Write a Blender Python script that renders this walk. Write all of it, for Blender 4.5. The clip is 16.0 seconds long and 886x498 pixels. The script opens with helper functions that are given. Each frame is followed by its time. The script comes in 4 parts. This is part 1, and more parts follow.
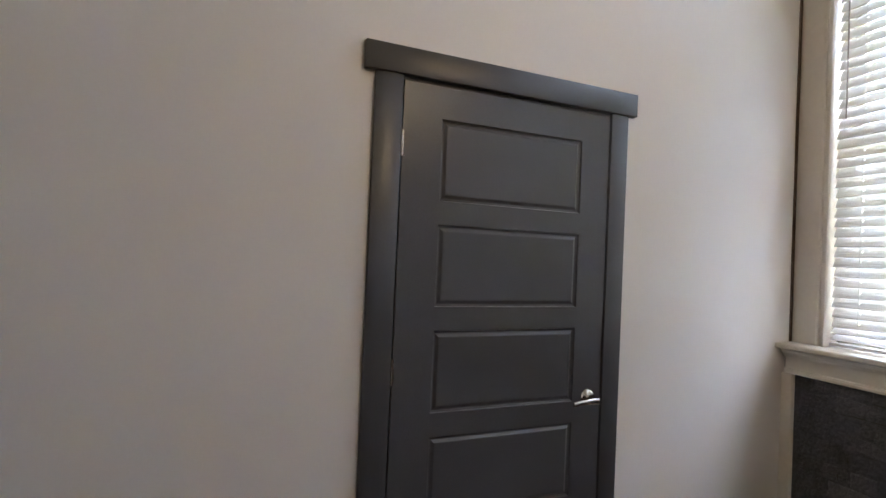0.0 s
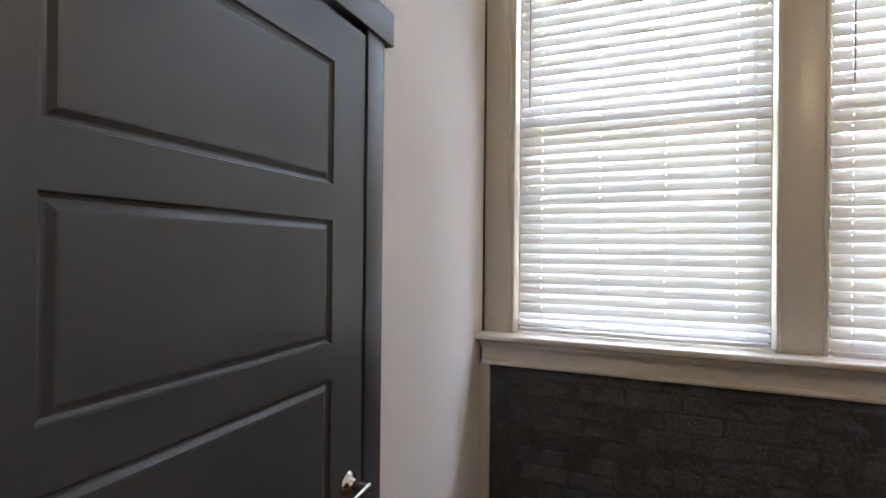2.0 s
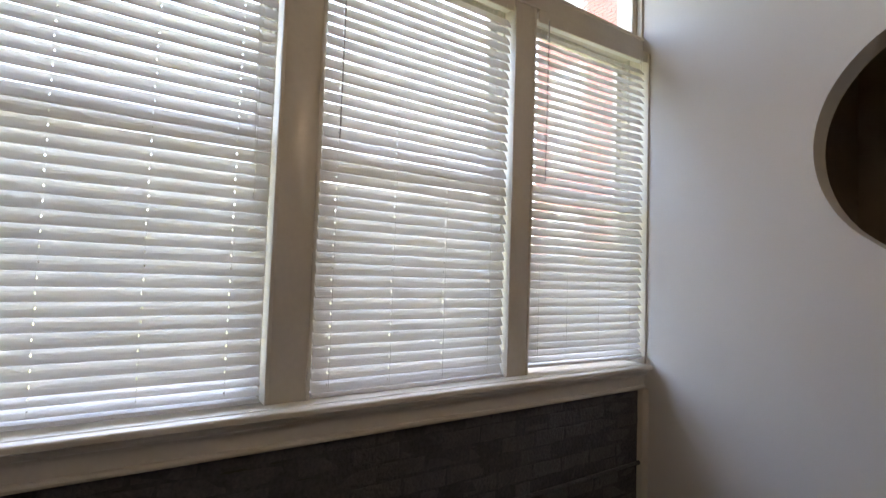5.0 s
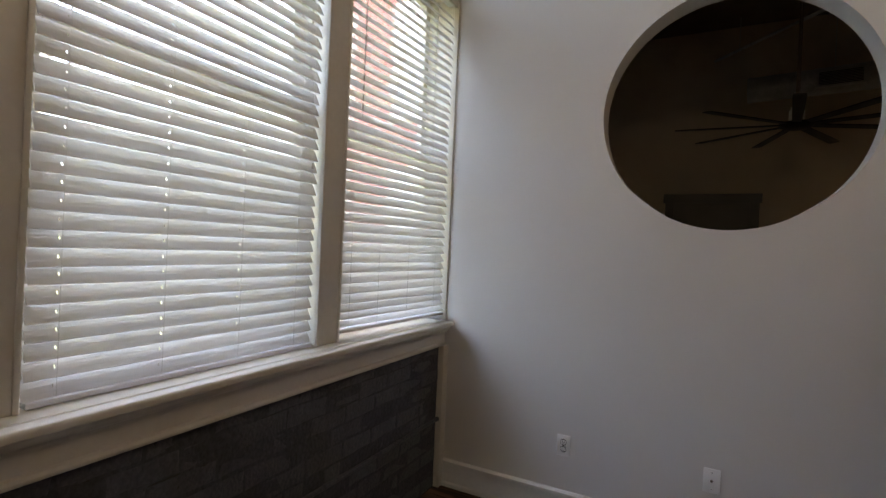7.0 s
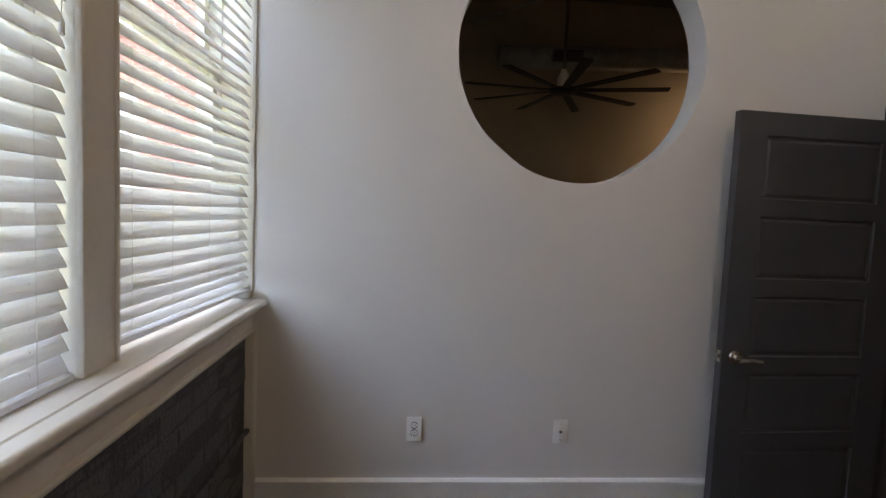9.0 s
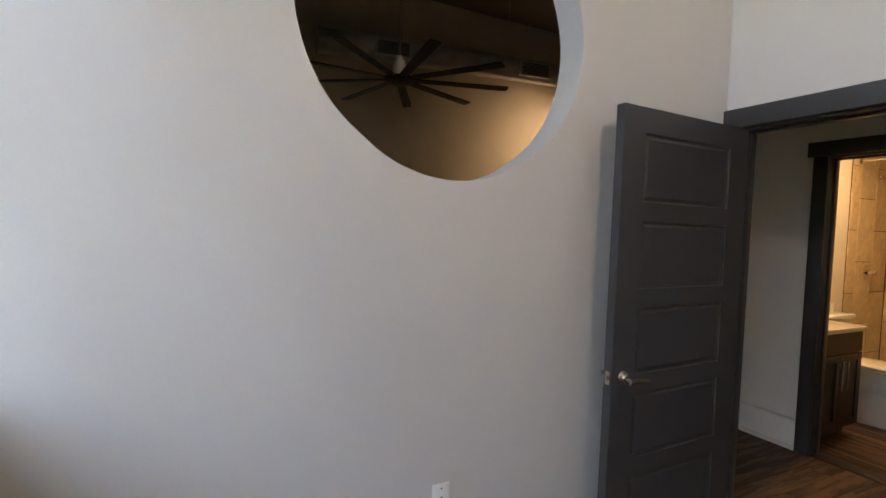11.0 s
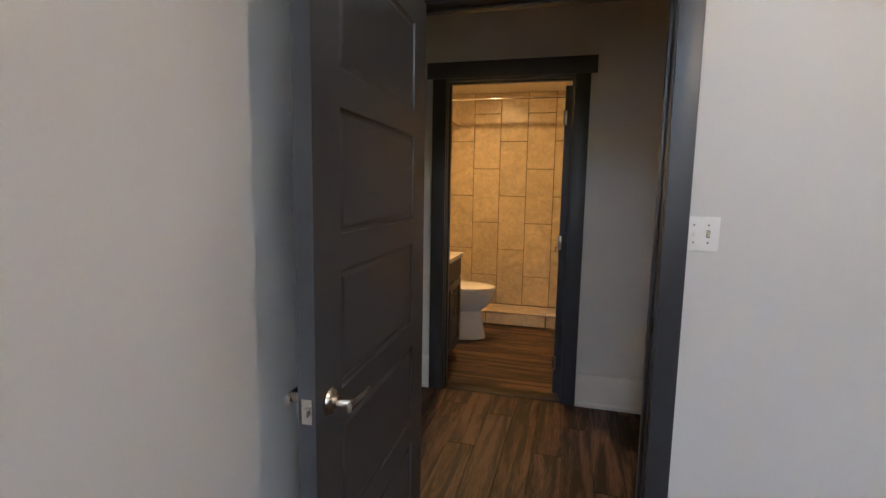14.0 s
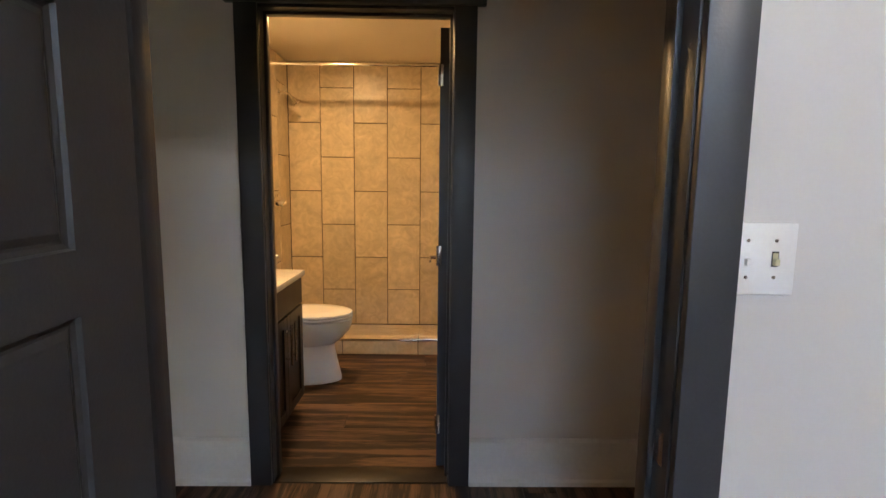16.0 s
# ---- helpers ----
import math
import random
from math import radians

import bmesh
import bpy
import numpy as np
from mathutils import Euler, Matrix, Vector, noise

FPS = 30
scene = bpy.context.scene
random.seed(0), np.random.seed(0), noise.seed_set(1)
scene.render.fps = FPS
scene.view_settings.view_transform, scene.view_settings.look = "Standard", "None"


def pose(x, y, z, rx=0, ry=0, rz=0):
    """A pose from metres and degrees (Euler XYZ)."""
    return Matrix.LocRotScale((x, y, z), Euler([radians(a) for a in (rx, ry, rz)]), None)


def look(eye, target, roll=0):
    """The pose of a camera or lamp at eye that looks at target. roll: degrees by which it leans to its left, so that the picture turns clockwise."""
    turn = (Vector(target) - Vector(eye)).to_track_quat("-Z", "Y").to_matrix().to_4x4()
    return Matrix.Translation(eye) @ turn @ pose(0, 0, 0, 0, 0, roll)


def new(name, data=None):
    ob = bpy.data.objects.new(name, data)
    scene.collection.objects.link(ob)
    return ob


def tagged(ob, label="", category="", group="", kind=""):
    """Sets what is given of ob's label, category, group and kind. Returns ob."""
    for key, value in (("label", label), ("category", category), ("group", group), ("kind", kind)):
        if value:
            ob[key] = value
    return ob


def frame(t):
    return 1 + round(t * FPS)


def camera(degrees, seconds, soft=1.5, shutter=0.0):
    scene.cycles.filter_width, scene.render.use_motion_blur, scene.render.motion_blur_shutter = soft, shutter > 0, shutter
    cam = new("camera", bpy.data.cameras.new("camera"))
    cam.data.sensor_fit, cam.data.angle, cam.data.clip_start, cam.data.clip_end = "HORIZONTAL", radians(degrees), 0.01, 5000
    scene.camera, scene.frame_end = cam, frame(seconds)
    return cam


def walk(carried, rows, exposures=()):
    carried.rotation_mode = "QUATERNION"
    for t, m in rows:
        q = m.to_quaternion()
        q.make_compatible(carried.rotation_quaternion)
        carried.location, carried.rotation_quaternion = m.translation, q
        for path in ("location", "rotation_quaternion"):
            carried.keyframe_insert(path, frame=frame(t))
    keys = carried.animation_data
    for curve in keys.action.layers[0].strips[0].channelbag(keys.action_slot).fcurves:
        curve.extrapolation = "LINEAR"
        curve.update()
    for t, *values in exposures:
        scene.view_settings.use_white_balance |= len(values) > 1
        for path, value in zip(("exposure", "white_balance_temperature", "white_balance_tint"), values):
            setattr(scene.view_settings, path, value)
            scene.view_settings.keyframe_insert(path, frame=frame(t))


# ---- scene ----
cam = camera(84.2, 16.0)
PATH = [
    (0, (0.22, 0.372, 1.446), (0.975, 2.223, 1.474), 2.5),
    (0.5, (0.272, 0.698, 1.446), (1.298, 2.414, 1.479), 2.2),
    (1, (0.35, 0.983, 1.462), (1.668, 2.487, 1.473), 1.1),
    (1.5, (0.381, 1.182, 1.477), (1.993, 2.367, 1.476), 0.9),
    (2, (0.5, 1.322, 1.487), (2.348, 2.087, 1.493), 0.6),
    (2.5, (0.552, 1.456, 1.521), (2.528, 1.765, 1.535), 0.3),
    (3, (0.567, 1.523, 1.54), (2.567, 1.484, 1.576), 0.3),
    (3.5, (0.645, 1.527, 1.578), (2.619, 1.208, 1.608), 0.9),
    (4, (0.752, 1.456, 1.576), (2.676, 0.915, 1.646), 1.4),
    (4.5, (0.836, 1.387, 1.591), (2.664, 0.581, 1.687), 1.8),
    (5, (0.964, 1.318, 1.614), (2.629, 0.215, 1.712), 2.0),
    (5.2, (1.017, 1.307, 1.622), (2.606, 0.097, 1.719), 2.2),
    (7.3, (1.604, 1.176, 1.533), (2.402, -0.657, 1.483), 3.1),
    (7.5, (1.707, 1.136, 1.541), (2.398, -0.739, 1.453), 3.5),
    (8, (1.946, 1.041, 1.528), (2.296, -0.924, 1.409), 3.1),
    (8.5, (2.118, 0.933, 1.511), (2.184, -1.061, 1.371), 2.8),
    (9, (2.221, 0.769, 1.501), (2.061, -1.219, 1.362), 2.5),
    (9.5, (2.272, 0.59, 1.507), (1.882, -1.368, 1.383), 2.6),
    (9.7, (2.272, 0.525, 1.509), (1.797, -1.414, 1.392), 2.5),
    (11.8, (2.243, -0.283, 1.498), (1.071, -1.901, 1.417), 2.2),
    (12, (2.223, -0.391, 1.489), (0.965, -1.943, 1.407), 2.3),
    (12.5, (2.125, -0.588, 1.461), (0.627, -1.903, 1.288), 2.6),
    (13, (1.997, -0.695, 1.405), (0.309, -1.732, 1.129), 2.2),
    (13.5, (1.788, -0.798, 1.38), (-0.042, -1.553, 1.097), 1.5),
    (14, (1.598, -0.907, 1.373), (-0.319, -1.424, 1.13), 1.0),
    (14.5, (1.351, -1.025, 1.377), (-0.62, -1.283, 1.154), 0.9),
    (15, (1.181, -1.058, 1.378), (-0.807, -1.105, 1.168), 0.7),
    (15.5, (0.824, -1.027, 1.365), (-1.163, -1.0, 1.139), 0.4),
    (16, (0.536, -1.02, 1.344), (-1.449, -0.989, 1.097), 0.7),
]
EXPOSURES = [(0.0, 5.58, 7100, 13), (1.5, 5.5, 7200, 14), (3.0, 5.22, 7300, 16), (5.0, 4.7, 7350, 17), (7.5, 4.47, 7550, 15), (9.5, 5.0, 7450, 14), (12.0, 5.55, 7250, 12), (12.5, 5.53, 7200, 12), (14.0, 5.65, 7450, 12), (16.0, 6.0, 7050, 11)]
walk(cam, [(t, look(eye, target, roll)) for t, eye, target, roll in PATH], EXPOSURES)
SKY, BATH_LAMP, LOFT_LAMP, ROOM_LAMP = 0.15, 5.4, 2.5, 2.8


# ---- world and light ----
world = bpy.data.worlds.new("sky")
scene.world = world
world.use_nodes = True
wn = world.node_tree.nodes
sky = wn.new("ShaderNodeTexSky")
sky.sky_type = 'NISHITA'
sky.sun_disc = False
sky.sun_elevation = radians(62)
sky.sun_rotation = radians(-125)
sky.air_density, sky.dust_density, sky.ozone_density = 1.0, 6.0, 0.6
wn["Background"].inputs["Strength"].default_value = SKY
world.node_tree.links.new(sky.outputs["Color"], wn["Background"].inputs["Color"])
sun = new("sun", bpy.data.lights.new("sun", 'SUN'))
sun.data.energy, sun.data.angle, sun.data.color = 0.7, radians(15), (1.0, 0.975, 0.95)
sun.matrix_world = look((-4.1, -2.87, 9.4), (0, 0, 0))


# ---- small tools ----
def empty(name):
    ob = new(name)
    ob.empty_display_size = 0.1
    return ob


def mesh_of(name, bm, material):
    me = bpy.data.meshes.new(name)
    bmesh.ops.recalc_face_normals(bm, faces=bm.faces)
    bm.to_mesh(me)
    bm.free()
    if material:
        me.materials.append(material)
    return me


def part(name, bm, material, parent=None, label="", smooth=False):
    """One mesh object, under a thing when parent is given."""
    me = mesh_of(name, bm, material)
    if smooth:
        me.shade_smooth()
        me.set_sharp_from_angle(angle=radians(25))
    ob = new(name, me)
    if parent:
        ob.parent = parent
    if label:
        ob["label"] = label
    return ob


def structure(name, bm, material, label, category, smooth=False):
    return tagged(part(name, bm, material, None, "", smooth), label, category, "", "structure")


def add_box(bm, x0, x1, y0, y1, z0, z1, bevel=0.0):
    """Adds a box, with rounded edges where bevel is given."""
    if not bevel:
        v = [bm.verts.new((x, y, z)) for x in (x0, x1) for y in (y0, y1) for z in (z0, z1)]
        for f in ((0, 1, 3, 2), (4, 6, 7, 5), (0, 4, 5, 1), (2, 3, 7, 6), (0, 2, 6, 4), (1, 5, 7, 3)):
            bm.faces.new([v[i] for i in f])
        return bm
    tmp = add_box(bmesh.new(), x0, x1, y0, y1, z0, z1)
    bmesh.ops.bevel(tmp, geom=list(tmp.edges), offset=bevel, segments=2, profile=0.5, affect='EDGES')
    join(bm, tmp)
    return bm


def join(bm, other, m=None):
    """Adds a copy of other to bm and frees it."""
    if m is not None:
        bmesh.ops.transform(other, matrix=m, verts=other.verts)
    made = {v: bm.verts.new(v.co) for v in other.verts}
    for f in other.faces:
        bm.faces.new([made[v] for v in f.verts])
    other.free()
    return bm


def box(x0, x1, y0, y1, z0, z1, bevel=0.0):
    return add_box(bmesh.new(), min(x0, x1), max(x0, x1), min(y0, y1), max(y0, y1), min(z0, z1), max(z0, z1), bevel)


def tube(points, radius, sides=16, bm=None, radii=None):
    """A round bar along points, closed at both ends."""
    bm = bm or bmesh.new()
    pts = [Vector(p) for p in points]
    rings = []
    side = None
    for i, p in enumerate(pts):
        d = (pts[min(i + 1, len(pts) - 1)] - pts[max(i - 1, 0)]).normalized()
        if side is None:
            side = d.orthogonal().normalized()
        side = (side - d * side.dot(d)).normalized()
        up = d.cross(side)
        r = radii[i] if radii else radius
        rings.append([bm.verts.new(p + (side * math.cos(a) + up * math.sin(a)) * r) for a in [2 * math.pi * k / sides for k in range(sides)]])
    for a, b in zip(rings, rings[1:]):
        for k in range(sides):
            bm.faces.new((a[k], a[(k + 1) % sides], b[(k + 1) % sides], b[k]))
    bm.faces.new(rings[0][::-1])
    bm.faces.new(rings[-1])
    return bm


def lathe(profile, sides=32, sx=1.0, sy=1.0):
    """Turns (radius, z) pairs about the z axis; closed at both ends."""
    bm = bmesh.new()
    rings = [[bm.verts.new((r * sx * math.cos(2 * math.pi * k / sides), r * sy * math.sin(2 * math.pi * k / sides), z)) for k in range(sides)] for r, z in profile]
    for a, b in zip(rings, rings[1:]):
        for k in range(sides):
            bm.faces.new((a[k], a[(k + 1) % sides], b[(k + 1) % sides], b[k]))
    bm.faces.new(rings[0][::-1])
    bm.faces.new(rings[-1])
    return bm


def moulding(profile, a, b, axis):
    """Runs a closed (out, up) profile along axis x or y, from a to b."""
    bm = bmesh.new()
    ends = []
    for s in (a, b):
        ends.append([bm.verts.new((s, o, u) if axis == "x" else (o, s, u)) for o, u in profile])
    n = len(profile)
    for k in range(n):
        bm.faces.new((ends[0][k], ends[0][(k + 1) % n], ends[1][(k + 1) % n], ends[1][k]))
    bm.faces.new(ends[0][::-1])
    bm.faces.new(ends[1])
    return bm


# ---- materials ----
def mat(name, base, rough=0.5, metal=0.0, coarse=(2.0, 0.06), fine=(60.0, 0.04), bump=0.02, stretch=(1, 1, 1), vary=0.0, specular=0.5, bump_scale=1.0, rough_vary=0.08, swirl=0.0):
    """A surface with variation at two scales, fine relief and, for repeats, a change of tone from piece to piece."""
    m = bpy.data.materials.new(name)
    m.use_nodes = True
    nt = m.node_tree
    n, link = nt.nodes, nt.links.new
    bs = n["Principled BSDF"]
    tc = n.new("ShaderNodeTexCoord")
    mp = n.new("ShaderNodeMapping")
    mp.inputs["Scale"].default_value = stretch
    link(tc.outputs["Object"], mp.inputs["Vector"])
    vec = mp.outputs["Vector"]
    info = n.new("ShaderNodeObjectInfo")
    if vary:
        add = n.new("ShaderNodeVectorMath")
        add.operation = 'MULTIPLY_ADD'
        comb = n.new("ShaderNodeCombineXYZ")
        for i in ("X", "Y", "Z"):
            link(info.outputs["Random"], comb.inputs[i])
        link(comb.outputs[0], add.inputs[0])
        add.inputs[1].default_value = (37, 53, 71)
        link(vec, add.inputs[2])
        vec = add.outputs[0]
    values = []
    for scale, detail in ((coarse[0], 3), (fine[0], 6)):
        t = n.new("ShaderNodeTexNoise")
        t.inputs["Scale"].default_value, t.inputs["Detail"].default_value, t.inputs["Distortion"].default_value = scale, detail, swirl
        link(vec, t.inputs["Vector"])
        values.append(t.outputs["Fac"])
    total = None
    for v, amount in zip(values, (coarse[1], fine[1])):
        k = n.new("ShaderNodeMapRange")
        k.inputs["From Min"].default_value, k.inputs["From Max"].default_value = 0.3, 0.7
        k.inputs["To Min"].default_value, k.inputs["To Max"].default_value = 1 - amount, 1 + amount
        link(v, k.inputs["Value"])
        if total is None:
            total = k.outputs[0]
        else:
            mul = n.new("ShaderNodeMath")
            mul.operation = 'MULTIPLY'
            link(total, mul.inputs[0])
            link(k.outputs[0], mul.inputs[1])
            total = mul.outputs[0]
    if vary:
        k = n.new("ShaderNodeMapRange")
        k.inputs["To Min"].default_value, k.inputs["To Max"].default_value = 1 - vary, 1 + vary
        link(info.outputs["Random"], k.inputs["Value"])
        mul = n.new("ShaderNodeMath")
        mul.operation = 'MULTIPLY'
        link(total, mul.inputs[0])
        link(k.outputs[0], mul.inputs[1])
        total = mul.outputs[0]
    sc = n.new("ShaderNodeVectorMath")
    sc.operation = 'SCALE'
    sc.inputs[0].default_value = base
    link(total, sc.inputs["Scale"])
    link(sc.outputs[0], bs.inputs["Base Color"])
    r = n.new("ShaderNodeMapRange")
    r.inputs["To Min"].default_value, r.inputs["To Max"].default_value = max(rough - rough_vary, 0.02), min(rough + rough_vary, 1)
    link(values[0], r.inputs["Value"])
    link(r.outputs[0], bs.inputs["Roughness"])
    bs.inputs["Metallic"].default_value = metal
    bs.inputs["Specular IOR Level"].default_value = specular
    if bump:
        b = n.new("ShaderNodeBump")
        b.inputs["Strength"].default_value, b.inputs["Distance"].default_value = min(bump * 10, 1), 0.002 * bump_scale
        link(values[1], b.inputs["Height"])
        link(b.outputs[0], bs.inputs["Normal"])
    return m


def wood(name, dark, light, along="x", rough=0.4, grain=9.0):
    """Boards with long grain along one axis, toned from piece to piece."""
    m = bpy.data.materials.new(name)
    m.use_nodes = True
    nt = m.node_tree
    n, link = nt.nodes, nt.links.new
    bs = n["Principled BSDF"]
    tc, info, mp = n.new("ShaderNodeTexCoord"), n.new("ShaderNodeObjectInfo"), n.new("ShaderNodeMapping")
    mp.inputs["Scale"].default_value = (0.09, 1, 1) if along == "x" else (1, 0.09, 1)
    link(tc.outputs["Object"], mp.inputs["Vector"])
    comb = n.new("ShaderNodeCombineXYZ")
    for i in ("X", "Y", "Z"):
        link(info.outputs["Random"], comb.inputs[i])
    add = n.new("ShaderNodeVectorMath")
    add.operation = 'MULTIPLY_ADD'
    add.inputs[1].default_value = (31, 47, 63)
    link(comb.outputs[0], add.inputs[0])
    link(mp.outputs[0], add.inputs[2])
    a, b = n.new("ShaderNodeTexNoise"), n.new("ShaderNodeTexNoise")
    a.inputs["Scale"].default_value, a.inputs["Detail"].default_value, a.inputs["Distortion"].default_value = grain, 6, 0.8
    b.inputs["Scale"].default_value, b.inputs["Detail"].default_value = grain * 9, 4
    for t in (a, b):
        link(add.outputs[0], t.inputs["Vector"])
    mix = n.new("ShaderNodeMath")
    mix.operation = 'MULTIPLY_ADD'
    mix.inputs[1].default_value = 0.35
    link(b.outputs["Fac"], mix.inputs[0])
    link(a.outputs["Fac"], mix.inputs[2])
    ramp = n.new("ShaderNodeValToRGB")
    ramp.color_ramp.elements[0].position, ramp.color_ramp.elements[0].color = 0.61, (*dark, 1)
    ramp.color_ramp.elements[1].position, ramp.color_ramp.elements[1].color = 0.80, (*light, 1)
    link(mix.outputs[0], ramp.inputs["Fac"])
    k = n.new("ShaderNodeMapRange")
    k.inputs["To Min"].default_value, k.inputs["To Max"].default_value = 0.91, 1.09
    link(info.outputs["Random"], k.inputs["Value"])
    sc = n.new("ShaderNodeVectorMath")
    sc.operation = 'SCALE'
    link(ramp.outputs["Color"], sc.inputs[0])
    link(k.outputs[0], sc.inputs["Scale"])
    link(sc.outputs[0], bs.inputs["Base Color"])
    bs.inputs["Roughness"].default_value = rough
    bs.inputs["Specular IOR Level"].default_value = 0.3
    bp = n.new("ShaderNodeBump")
    bp.inputs["Strength"].default_value, bp.inputs["Distance"].default_value = 0.25, 0.001
    link(b.outputs["Fac"], bp.inputs["Height"])
    link(bp.outputs[0], bs.inputs["Normal"])
    return m


def see_through(m, share, tint):
    """Lets part of the light through a thin sheet."""
    nt = m.node_tree
    n, link = nt.nodes, nt.links.new
    t, mix = n.new("ShaderNodeBsdfTranslucent"), n.new("ShaderNodeMixShader")
    t.inputs["Color"].default_value = (*tint, 1)
    mix.inputs[0].default_value = share
    link(n["Principled BSDF"].outputs[0], mix.inputs[1])
    link(t.outputs[0], mix.inputs[2])
    link(mix.outputs[0], n["Material Output"].inputs["Surface"])
    return m


def glow(name, colour, strength):
    m = bpy.data.materials.new(name)
    m.use_nodes = True
    bs = m.node_tree.nodes["Principled BSDF"]
    bs.inputs["Base Color"].default_value = (0.8, 0.8, 0.8, 1)
    bs.inputs["Emission Color"].default_value = (*colour, 1)
    bs.inputs["Emission Strength"].default_value = strength
    return m


def glass(name):
    m = bpy.data.materials.new(name)
    m.use_nodes = True
    nt = m.node_tree
    n, link = nt.nodes, nt.links.new
    clear, gloss, mix, fr = n.new("ShaderNodeBsdfTransparent"), n.new("ShaderNodeBsdfGlossy"), n.new("ShaderNodeMixShader"), n.new("ShaderNodeLayerWeight")
    clear.inputs["Color"].default_value = (0.93, 0.95, 0.94, 1)
    gloss.inputs["Roughness"].default_value = 0.02
    fr.inputs["Blend"].default_value = 0.12
    less = n.new("ShaderNodeMath")
    less.operation = 'MULTIPLY_ADD'
    less.inputs[1].default_value, less.inputs[2].default_value = 0.35, 0.02
    link(fr.outputs["Facing"], less.inputs[0])
    link(less.outputs[0], mix.inputs[0])
    link(clear.outputs[0], mix.inputs[1])
    link(gloss.outputs[0], mix.inputs[2])
    link(mix.outputs[0], n["Material Output"].inputs["Surface"])
    return m


WALL = mat("wall_paint", (0.68, 0.645, 0.61), 0.55, coarse=(1.3, 0.025), fine=(140, 0.012), bump=0.012)
LOFT = mat("loft_wall_paint", (0.55, 0.46, 0.37), 0.7, coarse=(1.3, 0.08), fine=(90, 0.03), bump=0.03)
LOFT_CEIL = mat("dark_ceiling_paint", (0.19, 0.15, 0.115), 0.6, coarse=(2, 0.15), fine=(60, 0.05), bump=0.05)
CEIL = mat("ceiling_paint", (0.74, 0.72, 0.69), 0.7, coarse=(1.2, 0.03), fine=(120, 0.02), bump=0.02)
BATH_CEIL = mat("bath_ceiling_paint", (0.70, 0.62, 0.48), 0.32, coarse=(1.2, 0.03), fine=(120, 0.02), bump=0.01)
TRIM = mat("aged_cream_trim_paint", (0.63, 0.585, 0.515), 0.30, coarse=(5, 0.03), fine=(45, 0.025), bump=0.02, bump_scale=1.2, rough_vary=0.04)
WHITE_TRIM = mat("white_trim_paint", (0.79, 0.77, 0.74), 0.4, coarse=(5, 0.05), fine=(60, 0.03), bump=0.02)
CHARCOAL = mat("charcoal_door_paint", (0.053, 0.054, 0.057), 0.36, coarse=(3, 0.10), fine=(160, 0.05), bump=0.018)
CHARCOAL_CASE = mat("charcoal_casing_paint", (0.046, 0.047, 0.051), 0.36, coarse=(3, 0.10), fine=(160, 0.05), bump=0.018)
BRICK = mat("charcoal_painted_brick", (0.068, 0.071, 0.083), 0.55, coarse=(9, 0.22), fine=(70, 0.25), bump=0.1, vary=0.09, bump_scale=3.5)
MORTAR = mat("charcoal_painted_mortar", (0.053, 0.055, 0.065), 0.7, coarse=(9, 0.25), fine=(60, 0.3), bump=0.1, bump_scale=4)
GAP = mat("bare_dark_wood_gap", (0.10, 0.07, 0.05), 0.8, coarse=(10, 0.4), fine=(60, 0.3), bump=0.05)
SLAT = see_through(mat("white_faux_wood_slat", (0.80, 0.795, 0.79), 0.38, coarse=(6, 0.03), fine=(80, 0.05), bump=0.1, stretch=(1, 0.045, 1), vary=0.03, bump_scale=1.2, swirl=0.6), 0.30, (0.80, 0.79, 0.785))
CORD = mat("white_blind_cord", (0.78, 0.77, 0.74), 0.7, coarse=(20, 0.05), fine=(300, 0.1), bump=0.02)
WAND = mat("grey_translucent_wand", (0.35, 0.34, 0.33), 0.25, coarse=(20, 0.05), fine=(100, 0.05), bump=0)
SASH = mat("weathered_sash_paint", (0.60, 0.57, 0.50), 0.5, coarse=(12, 0.15), fine=(60, 0.12), bump=0.05)
GLASS = glass("window_glass")
NICKEL = mat("satin_nickel", (0.62, 0.58, 0.53), 0.24, 1.0, coarse=(8, 0.05), fine=(200, 0.06), bump=0.01)
CHROME = mat("chrome", (0.8, 0.77, 0.72), 0.1, 1.0, coarse=(8, 0.03), fine=(200, 0.02), bump=0)
PLASTIC = mat("white_plastic_plate", (0.84, 0.82, 0.79), 0.3, coarse=(8, 0.02), fine=(120, 0.02), bump=0.005)
# Near-black colour standing for the shade inside slots, gaps and brick crevices.
HOLLOW_SHADE = mat("hollow_shade", (0.03, 0.028, 0.025), 0.6, coarse=(8, 0.1), fine=(120, 0.1), bump=0)
IVORY = mat("yellowed_ivory_toggle", (0.55, 0.50, 0.30), 0.35, coarse=(20, 0.1), fine=(120, 0.05), bump=0)
SCREEN = mat("black_display", (0.015, 0.015, 0.017), 0.12, coarse=(8, 0.05), fine=(100, 0.05), bump=0)
TILE = mat("beige_stone_tile", (0.54, 0.43, 0.285), 0.33, coarse=(3.5, 0.14), fine=(12, 0.13), bump=0.02, vary=0.10, swirl=1.6)
GROUT = mat("brown_grout", (0.06, 0.04, 0.026), 0.85, coarse=(8, 0.15), fine=(90, 0.2), bump=0.05)
MOSAIC = mat("beige_mosaic_pieces", (0.55, 0.45, 0.32), 0.35, coarse=(12, 0.15), fine=(60, 0.1), bump=0.01)
CERAMIC = mat("white_glazed_ceramic", (0.80, 0.77, 0.72), 0.08, coarse=(5, 0.015), fine=(60, 0.01), bump=0, rough_vary=0.03)
ESPRESSO = mat("espresso_stained_wood", (0.015, 0.0105, 0.0085), 0.4, coarse=(6, 0.25), fine=(50, 0.2), bump=0.03, stretch=(1, 1, 0.1))
